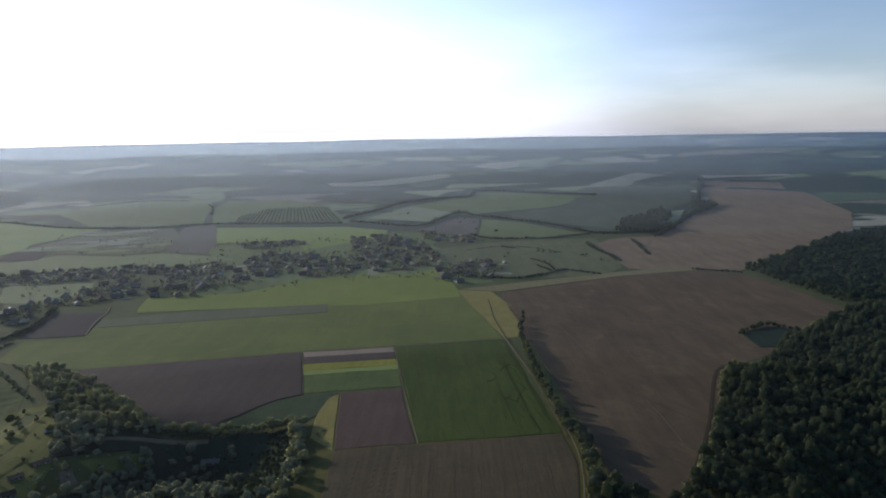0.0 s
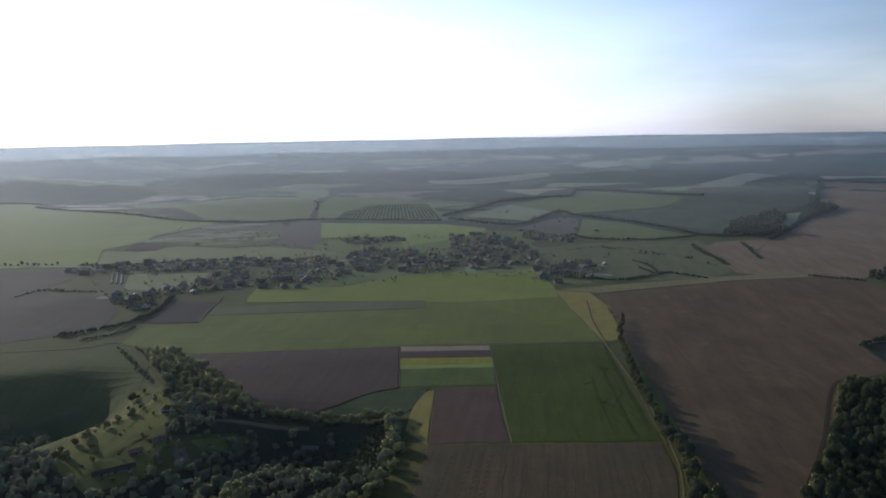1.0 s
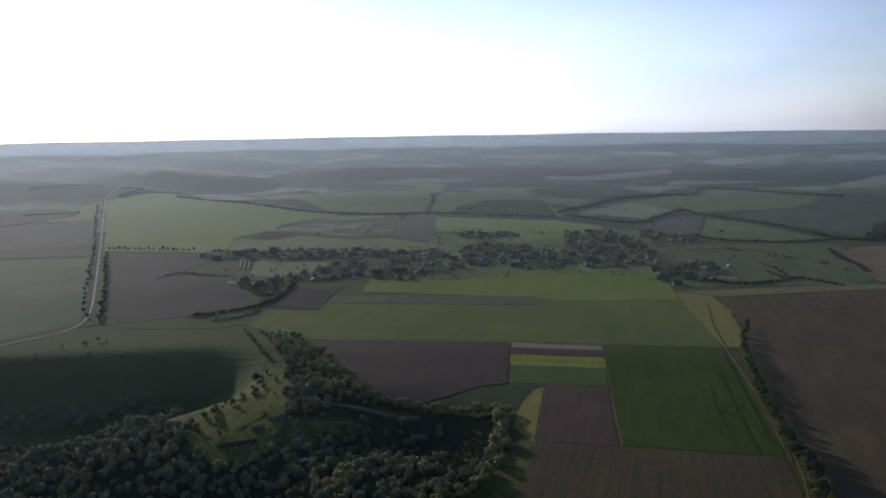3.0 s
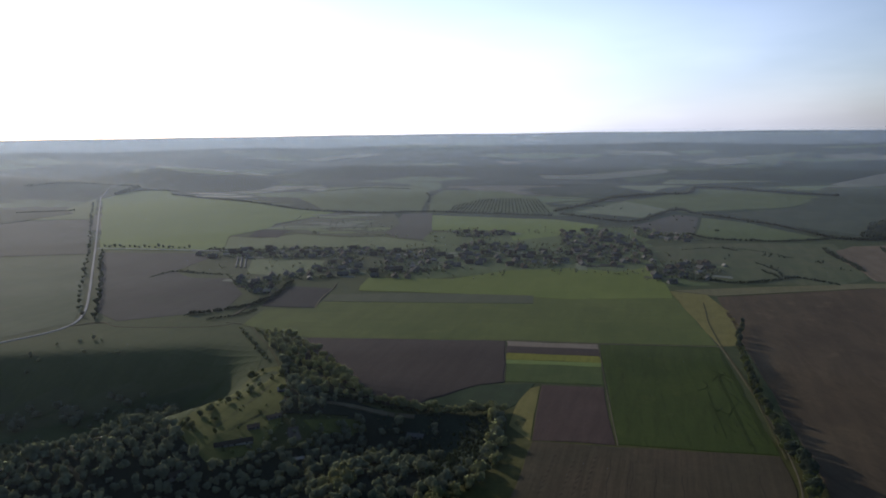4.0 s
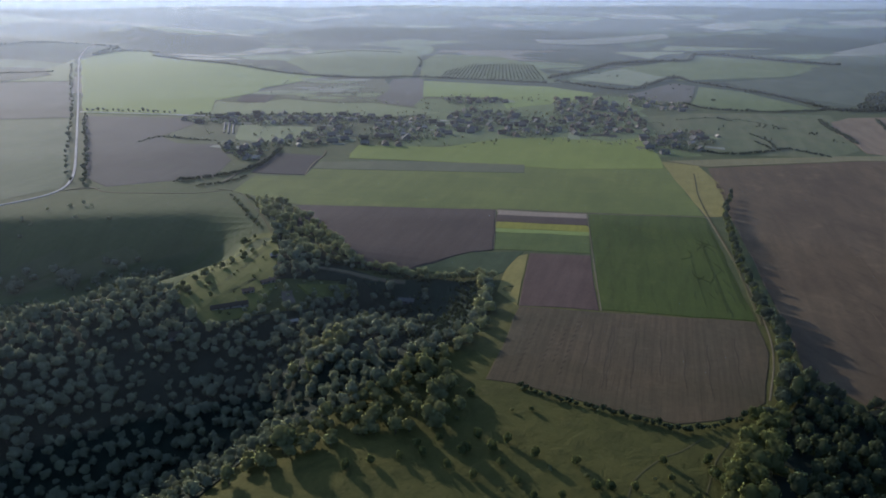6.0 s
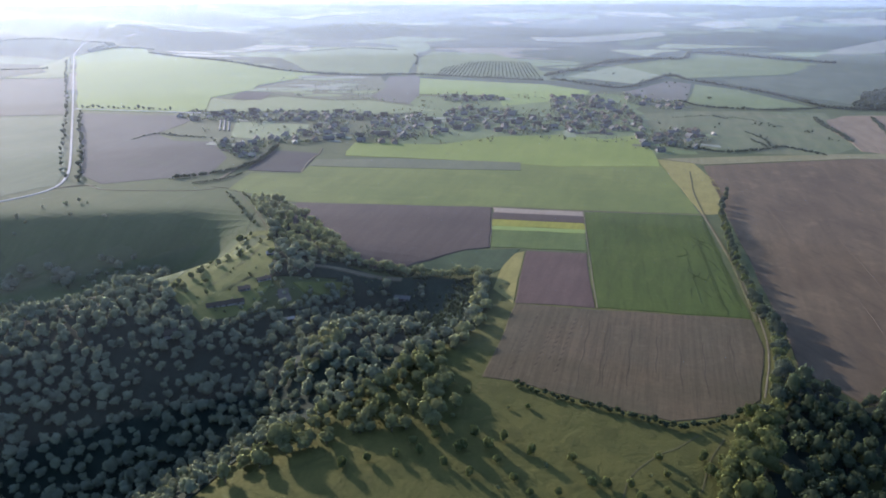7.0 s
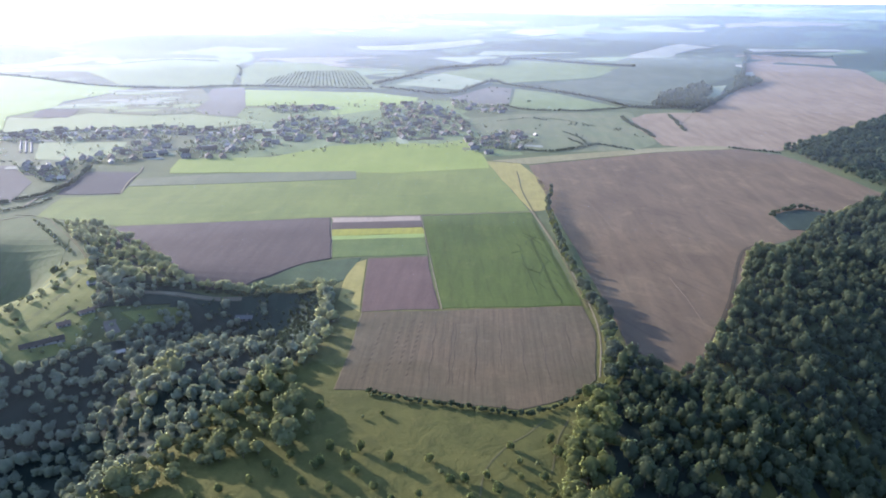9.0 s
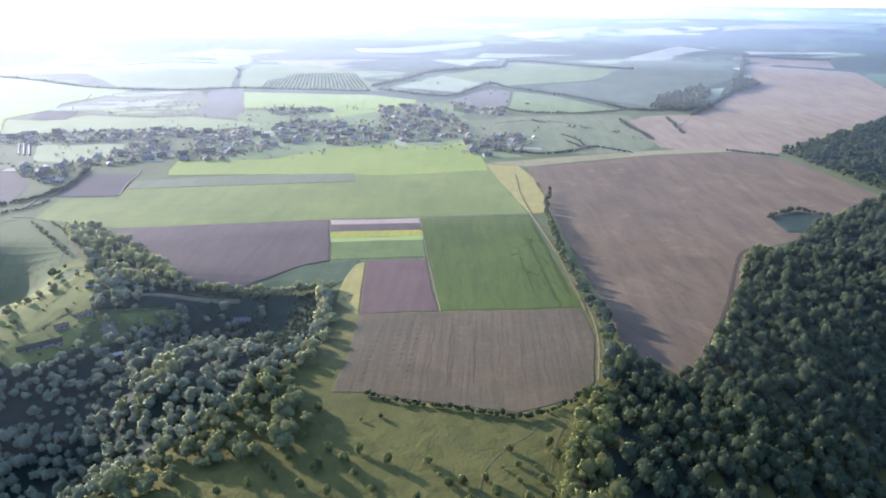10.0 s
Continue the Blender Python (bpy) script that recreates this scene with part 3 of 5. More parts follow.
field('grey_soil', 'grey-brown tilled field on the valley side', [(-62, 1456.1), (23.5, 1635.8), (69.2, 1600.3), (54, 1377.4), (-18.8, 1374.3)])
field('far_crop', 'green hillside field below a hedge', [(58.9, 1370.5), (75.9, 1601.3), (164.6, 1537.6), (273.3, 1353.9), (123.8, 1305.1)])
field('far_crop', 'grey-green upland field', [(-105.4, 1876.3), (82.6, 2176.9), (377.6, 1986.4), (282.5, 1808.3), (38.6, 1677.3)])
field('pale_field', 'pale strip of ripening crop on the hills', [(-143.7, 2186), (9.7, 2486.6), (326.1, 2404.6), (62.2, 2398.9), (-34.9, 2082.8)])
field('pale_field', 'pale chalky field on a far hill', [(309.8, 3306.7), (544.4, 3443.8), (399.5, 2929.5), (301.8, 2963.5)])
field('mottled_pasture', 'mottled green and brown pasture between village and ploughland', [(-33, 1195.5), (39.6, 1254.3), (123, 1286.2), (273.9, 1311.2), (257.2, 1019.2), (213.7, 966.9), (87.5, 939.9), (33.6, 943.1)])
field('pale_field', 'pale chalk scar beside the far wood', [(511.3, 1671.2), (572.5, 1701.5), (491.6, 1502.6), (429.1, 1443.2)], 0.5)

# two dark sheets, coloured for the shade under the trees
field("shaded_floor", "dark leaf litter under the ravine wood", [(-336, 550), (-272, 506), (-214, 462), (-184, 460), (-142, 458), (-109.3, 460), (-103.5, 403.1), (-109.7, 359.1), (-120.2, 317.8), (-133.7, 291.8), (-161, 266.1), (-178.2, 241.4), (-184.1, 208.1), (-186.3, 175.6), (-328.3, 106.6), (-537.2, 274.8), (-463.3, 399.8), (-319.2, 371.9), (-268.3, 346.5), (-223.1, 401.6), (-216.8, 446.3), (-259.7, 420.3), (-277.9, 462.8)], 0.7, 9)
field("shaded_floor", "dark leaf litter under the forest", [(90.1, 367.4), (117.1, 354), (134.6, 365.5), (181.9, 450.4), (232.1, 562.7), (266, 570.7), (297.3, 609.8), (357.2, 674.8), (431.4, 737.4), (577.9, 800.1), (499.9, 580.3), (320.7, 266.7), (219, 204.9), (32.9, 204), (46.2, 258.4), (58, 296.2), (73.7, 328.3)], 0.1)
field("pale_crop", "pale green meadow between the village streets", [(-620.4, 948.4), (-500.9, 963.2), (-469.9, 889.8), (-502, 848.7), (-562.4, 844.8)])
field("far_crop", "green gardens between the village houses", [(-466.8, 1277.9), (-263.8, 1327.5), (-128.6, 1425.3), (2.1, 1420.6), (-30.6, 1258.2), (-0.7, 1178.6), (60.1, 927.9), (1.5, 907.9), (-77.4, 996.5), (-155.3, 973.6), (-296.5, 878.4), (-340.3, 866.4), (-408.6, 954), (-330.9, 1049)], 0.15)
field("pale_field", "small pale grassy plot below the village", [(-122, 1034), (-106, 1036), (-101, 985), (-117, 983)], 0.5)
# sheet coloured dark in place of the shade on this lawn
field("dark_lawn", "dark shaded lawn in the head of the ravine", [(-204, 454.2), (-150.2, 465.5), (-108, 461), (-98, 425), (-94, 390), (-101, 360), (-118, 348), (-146.2, 416.6), (-166.8, 436.5)], 0.9, 9)
# the hollow is drawn as one dark green sheet
field("dark_lawn", "dark sedgy hollow beside the forest", [(285.9, 670.4), (305.1, 682.4), (321.4, 692.3), (344.6, 675.9), (322.8, 649.9), (300, 621.9), (285.6, 624)], 0.6)
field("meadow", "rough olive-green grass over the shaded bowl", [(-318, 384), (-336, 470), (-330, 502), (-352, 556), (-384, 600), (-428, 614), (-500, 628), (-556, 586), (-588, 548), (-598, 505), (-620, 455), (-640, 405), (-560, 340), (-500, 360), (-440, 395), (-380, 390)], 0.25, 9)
field("spur_grass", "sunlit yellow-green grass on the spur by the farm", OPEN_GROUND, 0.6)
field("spur_grass", "small grassy glade among the ravine trees", [(-241, 421), (-220, 440), (-205.8, 448.5), (-201, 441), (-228.9, 417)], 0.9, 9)
# this corner's shade is in the grass colour
field("shaded_grass", "dark green grass corner between plough and trees", [(-170, 474), (-155, 484), (-134, 510), (-93, 525), (-98, 480), (-106, 468)], 0.3)
field("far_wood", "dark wooded strip on the far hills", [(-716.2, 2202.2), (-535.7, 2337.6), (-141.7, 2545.4), (-120.2, 2282.6), (-357.8, 2153.9), (-663.9, 2091.4)])
field("far_wood", "dark wooded hollow beyond the pale meadow", [(-100.1, 2099.9), (88.6, 2326.2), (85.5, 2141.7), (15.2, 2042.3), (-93.7, 1970.4)])
field("far_wood", "blue-grey woodland on the distant plateau", [(-671.7, 2848.3), (-168.3, 3188.7), (-143.9, 2725.5), (-426.1, 2577.1), (-588.5, 2575.9)])
field("far_wood", "dark forest block on the distant hills", [(-1288.8, 2647.7), (-964.3, 2586.2), (-911.2, 2413.8), (-1109.3, 2373)])
field("far_wood", "dark tongue of wood beside the road", [(-1356.4, 1332.4), (-1375.8, 1152.9), (-1449.5, 1083.7), (-1575.8, 1180.6), (-1548.3, 1330.8), (-1485, 1423.9)], 0.8)
field("scrub_hill", "grey-green scrubby hillside above the far valley", [(133.1, 1681.3), (297, 1803.3), (460.8, 2298.3), (813.6, 2376.1), (644.2, 1859), (519.5, 1695.5), (386.2, 1526.3), (338.3, 1421.2), (185.7, 1556.3)])
field("chalk_field", "pale stubble field above the far hillside", [(469.2, 2340), (667.2, 2487.8), (755.8, 2428.8), (697.8, 2412.4), (529.9, 2290.1)])
field("chalk_field", "pale stubble strip beyond the brown hill", [(864.8, 2425.8), (1155.5, 2433.4), (1168.4, 2380.4), (998.5, 2394.8), (867.6, 2379.8)])
field("chalk_field", "small chalky clearing by the far tree belt", [(671.7, 1899.1), (700.7, 1899.2), (686.9, 1839.9), (651.1, 1830.2)], 0.8)
field("chalk_field", "thin pale stubble strip on the plateau", [(-443.1, 2548.7), (-11, 2692.9), (7.9, 2590.3), (-404.6, 2440.5)])
field("chalk_field", "pale strip below the distant woods", [(446, 2288.1), (648, 2473.4), (605, 2307.4), (470.1, 2260.5)], 0.6)
field("scar", "bare grey rubble patch in the clearing", [(-246.8, 407.8), (-240.8, 413.8), (-232.9, 402.6), (-237.9, 395.6)], 0.3)

# ---- roads and tracks ----
ribbon("road", [(-640.7, 422), (-625.7, 464), (-605.4, 506.3), (-595.1, 530.5), (-592.2, 552.7), (-599.9, 577.9), (-625.7, 615.2), (-670.4, 666.4), (-756.4, 760.2), (-924.7, 942.7), (-1167.1, 1205.1), (-1451.3, 1514.3), (-1551.8, 1633.5), (-1703.3, 1880.3), (-1719.1, 2086.9)], 2.5, ASPHALT, "pale grey country road curving between fields", 0.6)
ribbon("road", [(-947.9, 973.1), (-782.7, 994.7), (-745, 998.9), (-651.1, 1016.4), (-535.7, 1055.2), (-391.2, 1044), (-307.7, 1078.9), (-185.3, 1108.8), (-68.7, 1148.7)], 5, ASPHALT, "pale village street lined with houses", 0.6)
for side in (0, 1.7):
    ribbon("track", [(-281.1 + side, 376.5), (-275.2 + side, 400.2), (-269.4 + side, 431.1), (-268.5 + side, 460.7)], 0.45, SOIL_LINE, "dark wheel rut over the grassy spur", 0.42)
    ribbon("track", [(-290 + side, 382.2), (-290.2 + side, 406.2), (-292.3 + side, 443.1), (-299.4 + side, 486.3)], 0.45, SOIL_LINE, "dark wheel rut along the crest of the spur", 0.42)
ribbon("track", [(-284.3, 351.9), (-280.4, 397), (-276.6, 417.5), (-274.8, 439.1), (-289, 473.5), (-322.4, 522.6), (-372, 574.9), (-428, 615.9), (-551.1, 585.8), (-592.2, 560.8)], 1.3, RUT, "worn dirt track over the grassy spur")
ribbon("track", [(-592, 561), (-571.3, 580.7), (-541.4, 571.5), (-499.4, 580), (-449.2, 595.4), (-428, 612)], 1.2, DIRT, "pale sandy track along the rim of the bowl", 0.5)
ribbon("track", [(-448, 640), (-455.4, 687.7), (-459, 730.6), (-472, 802), (-478, 825.6)], 2.6, DIRT, "pale lane between hedge and garden field", 0.6)
ribbon("track", [(-377, 697), (-392, 745), (-400, 790), (-409, 816)], 1.6, DIRT, "pale grassy edge of the garden field", 0.6)
ribbon("track", [(-241, 449), (-234.3, 451.7), (-220.3, 455.2), (-200.8, 457.6), (-186.4, 458), (-170, 459)], 3.0, DIRT, "pale dirt lane below the line of trees", 1.2)
ribbon("track", [(55.6, 786.5), (47.5, 705.4), (55.9, 646.4), (71.9, 519.9), (78.6, 441.1), (78, 396), (70.5, 347.9)], 1.0, DIRT, "rutted farm track beside the row of trees", 0.12)
ribbon("track", [(-138.8, 632), (-53.3, 643.8), (52.8, 663.7)], 1.3, DIRT, "narrow dirt track between crop fields")
ribbon("track", [(36.2, 303.6), (26.4, 291.1), (17.5, 282.9), (6.8, 266.4), (3.9, 249.1)], 0.9, RUT, "faint trodden path across the pasture", 0.04)
ribbon("track", [(48.1, 304.6), (41.3, 288), (36.4, 265.3)], 0.9, RUT, "faint rutted path near the forest", 0.04)
ribbon("track", [(119, 361.2), (131, 368.6), (175, 453.4), (225, 566.8), (262, 575.7)], 3.0, SOIL_LINE, "bare trodden headland along the forest edge", 0.34)
ribbon("track", [(124, 361.2), (135, 367), (180, 452), (230, 565), (265, 574)], 1.6, RUT, "dull grassy verge along the forest edge", 0.34)
ribbon("track", [(76.6, 440), (73.1, 491.2), (67.5, 562.8), (60, 624), (54.8, 660.7)], 1.6, RUT, "dull grass strip beside the green crop", 0.3)
ribbon("track", [(-54, 641), (-38, 531), (-22.5, 431)], 0.55, DIRT, "pale worn strip beside the green crop", 0.3)
ribbon("track", [(-140, 631), (-128, 578), (-117, 524)], 0.6, DIRT, "pale worn strip beside the small plots", 0.3)
ribbon("track", [(429.7, 1005.6), (564.8, 1141.2), (710.6, 1283.5)], 5, CROPS["dry_grass"], "pale grassy strip above the far forest", 0.8)
ribbon("track", [(46, 830), (47, 790), (47.4, 747), (52, 690), (57, 645)], 1.4, RUT, "trodden path through the dry grass", 0.4)
ribbon("track", [(-138, 634), (-53, 646), (53, 666)], 0.9, RUT, "dark furrow above the green crop", 0.3)
for x0, y0, x1, y1 in ((112.6, 708, 125.2, 599), (160, 626, 167, 523), (146, 500, 150, 430)):
    ribbon("track", [(x0, y0), ((x0 + x1) / 2 + 0.8, (y0 + y1) / 2), (x1, y1)], 0.4, PALE_RUT, "pale tyre line across the ploughed soil", 0.34)
# wandering strips of flattened crop in the green field
for k in range(16):
    wander = random.Random(k + 90)
    v = wander.uniform(0.05, 0.75)
    x, y, turn = 66 - 10 * v - wander.choice((5, 9, 13, 18, 26)), 452 + 200 * v, -86.0
    line = []
    for i in range(wander.randint(3, 8)):
        line.append((x, y))
        turn += wander.uniform(-32, 32) - (turn + 88) * 0.3
        x, y = x + 4 * math.cos(radians(turn)), y + 4 * math.sin(radians(turn))
    ribbon("track", line, 0.42, FLAT_CROP, "dark wandering line of flattened crop", 0.4)
for off, start, end in ((5, 0.05, 0.95), (6.4, 0.1, 0.9), (16, 0.3, 0.98), (17.4, 0.35, 0.98), (30, 0.55, 0.95)):
    ribbon("track", [(56 - off + 19 * k, 662 - 214 * k) for k in (start, (start + end) / 2, end)], 0.3, FLAT_CROP, "narrow dark wheel line in the green crop", 0.4)
# wavering wheel marks in the drilled soil, some broken into short slanting cuts
for x, start, end, slant in ((-62, 0.1, 0.9, 1), (-50, 0.2, 0.8, 1), (-44, 0.3, 0.95, 1), (-38, 0.15, 0.95, 1), (-25, 0.1, 0.9, 0), (-14, 0.05, 0.9, 0), (-12, 0.05, 0.9, 0), (1, 0.1, 0.85, 0), (16, 0.3, 0.8, 0), (29, 0.2, 0.7, 0), (42, 0.15, 0.8, 0), (58, 0.3, 0.95, 0)):
    if slant:
        for k in np.arange(start, end, 0.075):
            y = 329 + 90 * k
            ribbon("track", [(x - 0.6 + 4 * k, y - 1.6), (x + 0.6 + 4 * k, y + 1.8)], 0.8, SOIL_LINE, "short slanting wheel cut in the drilled soil", 0.26)
    else:
        line = [(x + 0.5 * math.sin(19 * k + x), 329 + 90 * k) for k in np.linspace(start, end, 15)]
        ribbon("track", line, 0.45, SOIL_LINE, "faint wavering wheel line in the drilled soil", 0.26)

# ---- trees ----


def ball(rng, level=1):
    """A dented ball of triangles."""
    bm = bmesh.new()
    bmesh.ops.create_icosphere(bm, subdivisions=level, radius=1.0)
    v = np.array([q.co[:] for q in bm.verts])
    bm.verts.index_update()
    f = np.array([[q.index for q in t.verts] for t in bm.faces])
    bm.free()
    return v * (1 + rng.uniform(-0.11, 0.11, (len(v), 1))), f


def tube(a, b, ra, rb, sides=6):
    a, b = np.array(a, float), np.array(b, float)
    d = (b - a) / np.linalg.norm(b - a)
    u = np.cross(d, (0.3, 0.9, 0.1))
    u /= np.linalg.norm(u)
    w = np.cross(d, u)
    t = np.arange(sides) * 2 * np.pi / sides
    ring = np.cos(t)[:, None] * u + np.sin(t)[:, None] * w
    v = np.concatenate([a + ring * ra, b + ring * rb])
    f = [(i, (i + 1) % sides, sides + (i + 1) % sides) for i in range(sides)] + [(i, sides + (i + 1) % sides, sides + i) for i in range(sides)]
    return v, np.array(f), np.concatenate([ring, ring])


def joined(pieces):
    vs, fs, ns, n = [], [], [], 0
    for v, f, normal in pieces:
        vs.append(v)
        fs.append(f + n)
        ns.append(normal)
        n += len(v)
    return np.concatenate(vs), np.concatenate(fs), np.concatenate(ns)


def outward(v):
    return v / (np.linalg.norm(v, axis=1)[:, None] + 1e-9)


def tree_shape(seed, height=11.0, width=8.0, lobes=8, leaves=330, level=1, leaf=0.47, low=0.40):
    """Trunk with limbs, and a crown of uneven lobes set with leaf sprays."""
    rng = np.random.default_rng(seed)
    top = height * 0.62
    wood = [tube((0, 0, -1.0), (0.2, 0.1, top), height * 0.03, height * 0.012)]
    crown, middle = [], np.array([0, 0, height * 0.5])
    for i in range(lobes):
        if i == 0:
            c, s = np.array([0, 0, height * (0.40 + 0.4 * low)]), np.array([0.42 * width, 0.42 * width, height * (0.57 - 0.4 * low)])
        else:
            a = i * 2.4 + rng.uniform(-0.5, 0.5)
            d = width * rng.uniform(0.18, 0.31)
            c = np.array([math.cos(a) * d, math.sin(a) * d, height * rng.uniform(low, 0.76)])
            s = np.array([1, 1, 0.9]) * width * rng.uniform(0.16, 0.24)
            wood.append(tube((0, 0, height * rng.uniform(0.22, 0.45)), c, height * 0.011, height * 0.004, 4))
        v, f = ball(rng, level if i < 1 else 1)
        crown.append((v * s * 0.82 + c, f, outward(v + 0.25 * (c - middle) / width + (0, 0, 0.3))))
        n = leaves // lobes
        d = rng.normal(size=(n, 3))
        d /= np.linalg.norm(d, axis=1)[:, None]
        p = c + d * s * rng.uniform(0.82, 1.0, (n, 1))
        face = d + rng.normal(size=(n, 3)) * 0.4
        face /= np.linalg.norm(face, axis=1)[:, None] + 1e-9
        u = np.cross(face, rng.normal(size=(n, 3)))
        u /= np.linalg.norm(u, axis=1)[:, None] + 1e-9
        w = np.cross(face, u)
        size = leaf * rng.uniform(0.6, 1.4, (n, 1))
        v = np.stack([p + u * size, p - u * 0.5 * size + w * 0.8 * size, p - u * 0.5 * size - w * 0.8 * size], 1).reshape(-1, 3)
        crown.append((v, np.arange(3 * n).reshape(-1, 3), np.repeat(outward(d + 0.25 * (c - middle) / width + (0, 0, 0.3) + rng.normal(size=(n, 3)) * 0.16), 3, axis=0)))
    return joined(wood), joined(crown)


SHAPES = [tree_shape(i, h, w, lo) for i, (h, w, lo) in enumerate([(10, 9.5, 9), (8.5, 8.5, 8), (11, 8.5, 8), (8, 8.5, 8), (9.5, 10.5, 9)])]
ROUND = [tree_shape(70 + i, h, w, 6, 190, 1, 0.5) for i, (h, w) in enumerate([(9, 8), (8, 7.6), (9.6, 7.4), (7.6, 7.8), (8.6, 8.8)])]
BUSHES = [tree_shape(20 + i, h, w, 5, 150, 1, 0.4) for i, (h, w) in enumerate([(3.6, 4.0), (3.0, 4.6), (4.4, 3.8)])]
SLIM = [tree_shape(30 + i, h, w, 4, 150, 1, 0.6) for i, (h, w) in enumerate([(9, 6.4), (8, 6.0), (10, 6.8), (7.5, 6.2)])]
FAR_TREES = [tree_shape(40 + i, h, w, 3, 36, 1, 1.2) for i, (h, w) in enumerate([(10, 10), (8, 11), (12, 9)])]


def tree_thing(name, shape, leaf, label, category, group):
    """A single tree or bush with its trunk and crown as parts, kept to be copied."""
    root = new(name)
    for key, (v, f, normal), m in (("trunk", shape[0], BARK), ("crown", shape[1], leaf)):
        new(key, mesh_from(key, v, f, [m], normals=normal)).parent = root
    return tagged(root, label, category, group)


def plant(kinds, spots, rng, low=0.8, high=1.25):
    """Set copies of the kinds at the spots; the first of each kind is moved, not copied."""
    for i, (x, y) in enumerate(spots):
        s = rng.uniform(low, high)
        m = pose(x, y, land(x, y) - 0.1, 0, 0, rng.uniform(-4, 378.8)) @ Matrix.Diagonal((s * rng.uniform(0.9, 1.1), s, s * rng.uniform(0.9, 1.15), 1))
        if i < len(kinds):
            kinds[i].matrix_basis = m
        else:
            c = copy_thing(kinds[i % len(kinds)], Matrix())
            c.matrix_basis = m


def inside(x, y, ring):
    hit = False
    for (ax, ay), (bx, by) in zip(ring, ring[1:] + ring[:1]):
        if (ay > y) != (by > y) and x < ax + (y - ay) * (bx - ax) / (by - ay):
            hit = not hit
    return hit


def scatter(ring, spacing, rng, holes=(), wild=0.42):
    xs, ys = [p[0] for p in ring], [p[1] for p in ring]
    out = []
    y, odd = min(ys), 0
    while y < max(ys):
        x = min(xs) + odd * spacing / 2
        while x < max(xs):
            px, py = x + rng.uniform(-wild, wild) * spacing, y + rng.uniform(-wild, wild) * spacing
            if inside(px, py, ring) and not any(inside(px, py, h) for h in holes):
                out.append((px, py))
            x += spacing
        y += spacing * 0.87
        odd = 1 - odd
    return out


def along(points, spacing, rng, wide=1.0):
    return [(p.x + rng.uniform(-wide, wide), p.y + rng.uniform(-wide, wide)) for p in smooth_line(points, spacing)]


def wood(name, label, shapes, spots, leaf, rng, low=0.75, high=1.3):
    """A wood: very many trees in one mesh."""
    vs, fs, ms, ns, n = [], [], [], [], 0
    for x, y in spots:
        kind = shapes[rng.randrange(len(shapes))]
        s, a = rng.uniform(low, high), rng.uniform(0, 6.28)
        s *= 1 + 0.3 * noise.noise(Vector((x / 26, y / 26, 1.5)))
        spin = np.array([[math.cos(a), math.sin(a), 0], [-math.sin(a), math.cos(a), 0], [0, 0, 1]])
        turn = spin * s
        turn[2, 2] *= rng.uniform(0.75, 1.35)
        at = np.array([x, y, land(x, y) - 0.2])
        for (v, f, normal), m in ((kind[0], 0), (kind[1], 1)):
            vs.append(v @ turn + at)
            fs.append(f + n)
            ns.append(normal @ spin)
            ms.append(np.full(len(f), m))
            n += len(v)
    ob = new(name, mesh_from(name, np.concatenate(vs), np.concatenate(fs), [BARK, leaf], np.concatenate(ms), normals=np.concatenate(ns)))
    return tagged(ob, label, "trees", kind="stuff")


rng = random.Random(7)
CLEARING = [(-312.3, 374.8), (-312.8, 427.3), (-302.1, 485.4), (-277.9, 462.8), (-259.7, 420.3), (-216.8, 446.3), (-223.1, 401.6), (-268.3, 346.5)]
CORNER = [(-206, 456.3), (-150.2, 467.6), (-115.1, 461.2), (-103.7, 418.9), (-109, 381.4), (-116.6, 361.4), (-147.3, 416.7), (-167.8, 437.4)]
RAVINE = [(-340, 554), (-270, 508), (-213, 466), (-184, 462), (-142, 460), (-102.4, 462), (-94.3, 399.8), (-102.7, 359), (-114.3, 317.8), (-129.7, 291.8), (-159, 264), (-176.3, 241.4), (-181, 215.9), (-192, 190), (-220, 165), (-327.9, 150), (-537.6, 300), (-495, 398), (-430, 398), (-340, 388), (-316, 380), (-288, 352), (-268.3, 346.5), (-223.1, 401.6), (-216.8, 446.3), (-259.7, 420.3), (-277.9, 462.8)]
RIDGE = [(-131.7, 291.8), (-122.1, 316.8), (-107.4, 333.2), (-91.6, 328), (-80.4, 291.6), (-92.1, 267.9), (-122.5, 255.6), (-151.9, 241.4), (-165.4, 224.9), (-175.3, 210.9), (-180.1, 236.3), (-158, 264)]
OPEN = [(-313.5, 393.9), (-330.7, 469.8), (-325.3, 497.5), (-308.8, 505.5), (-283.9, 472.2), (-268.8, 437.9), (-257.7, 411), (-253.7, 379.3), (-259.6, 361), (-268.3, 347.6), (-281.3, 351.9), (-318.4, 382.3)]


def patchy(spots, size, level, seed=0.0):
    """Keep the spots that fall into the clumps of a slow noise."""
    return [p for p in spots if noise.noise(Vector((p[0] / size, p[1] / size, seed))) > level]


BELT = [(-381, 596), (-347, 591), (-299, 556), (-238, 496), (-214, 472), (-222, 464), (-247, 464), (-272, 472), (-312, 519), (-354, 560)]
HEAD = [(-240, 447), (-228, 458), (-182, 464), (-115, 460), (-106, 430), (-103, 400), (-108, 365), (-120, 350), (-138, 352), (-150, 400), (-182, 422), (-222, 424)]
ravine_spots = patchy(scatter(RAVINE, 6.9, rng, (CORNER, CLEARING, OPEN, BELT, HEAD)), 17, -0.36)
wood("ravine_wood", "dense rounded broadleaf trees filling a shaded ravine", ROUND, ravine_spots, LEAF, rng, 0.6, 1.12)
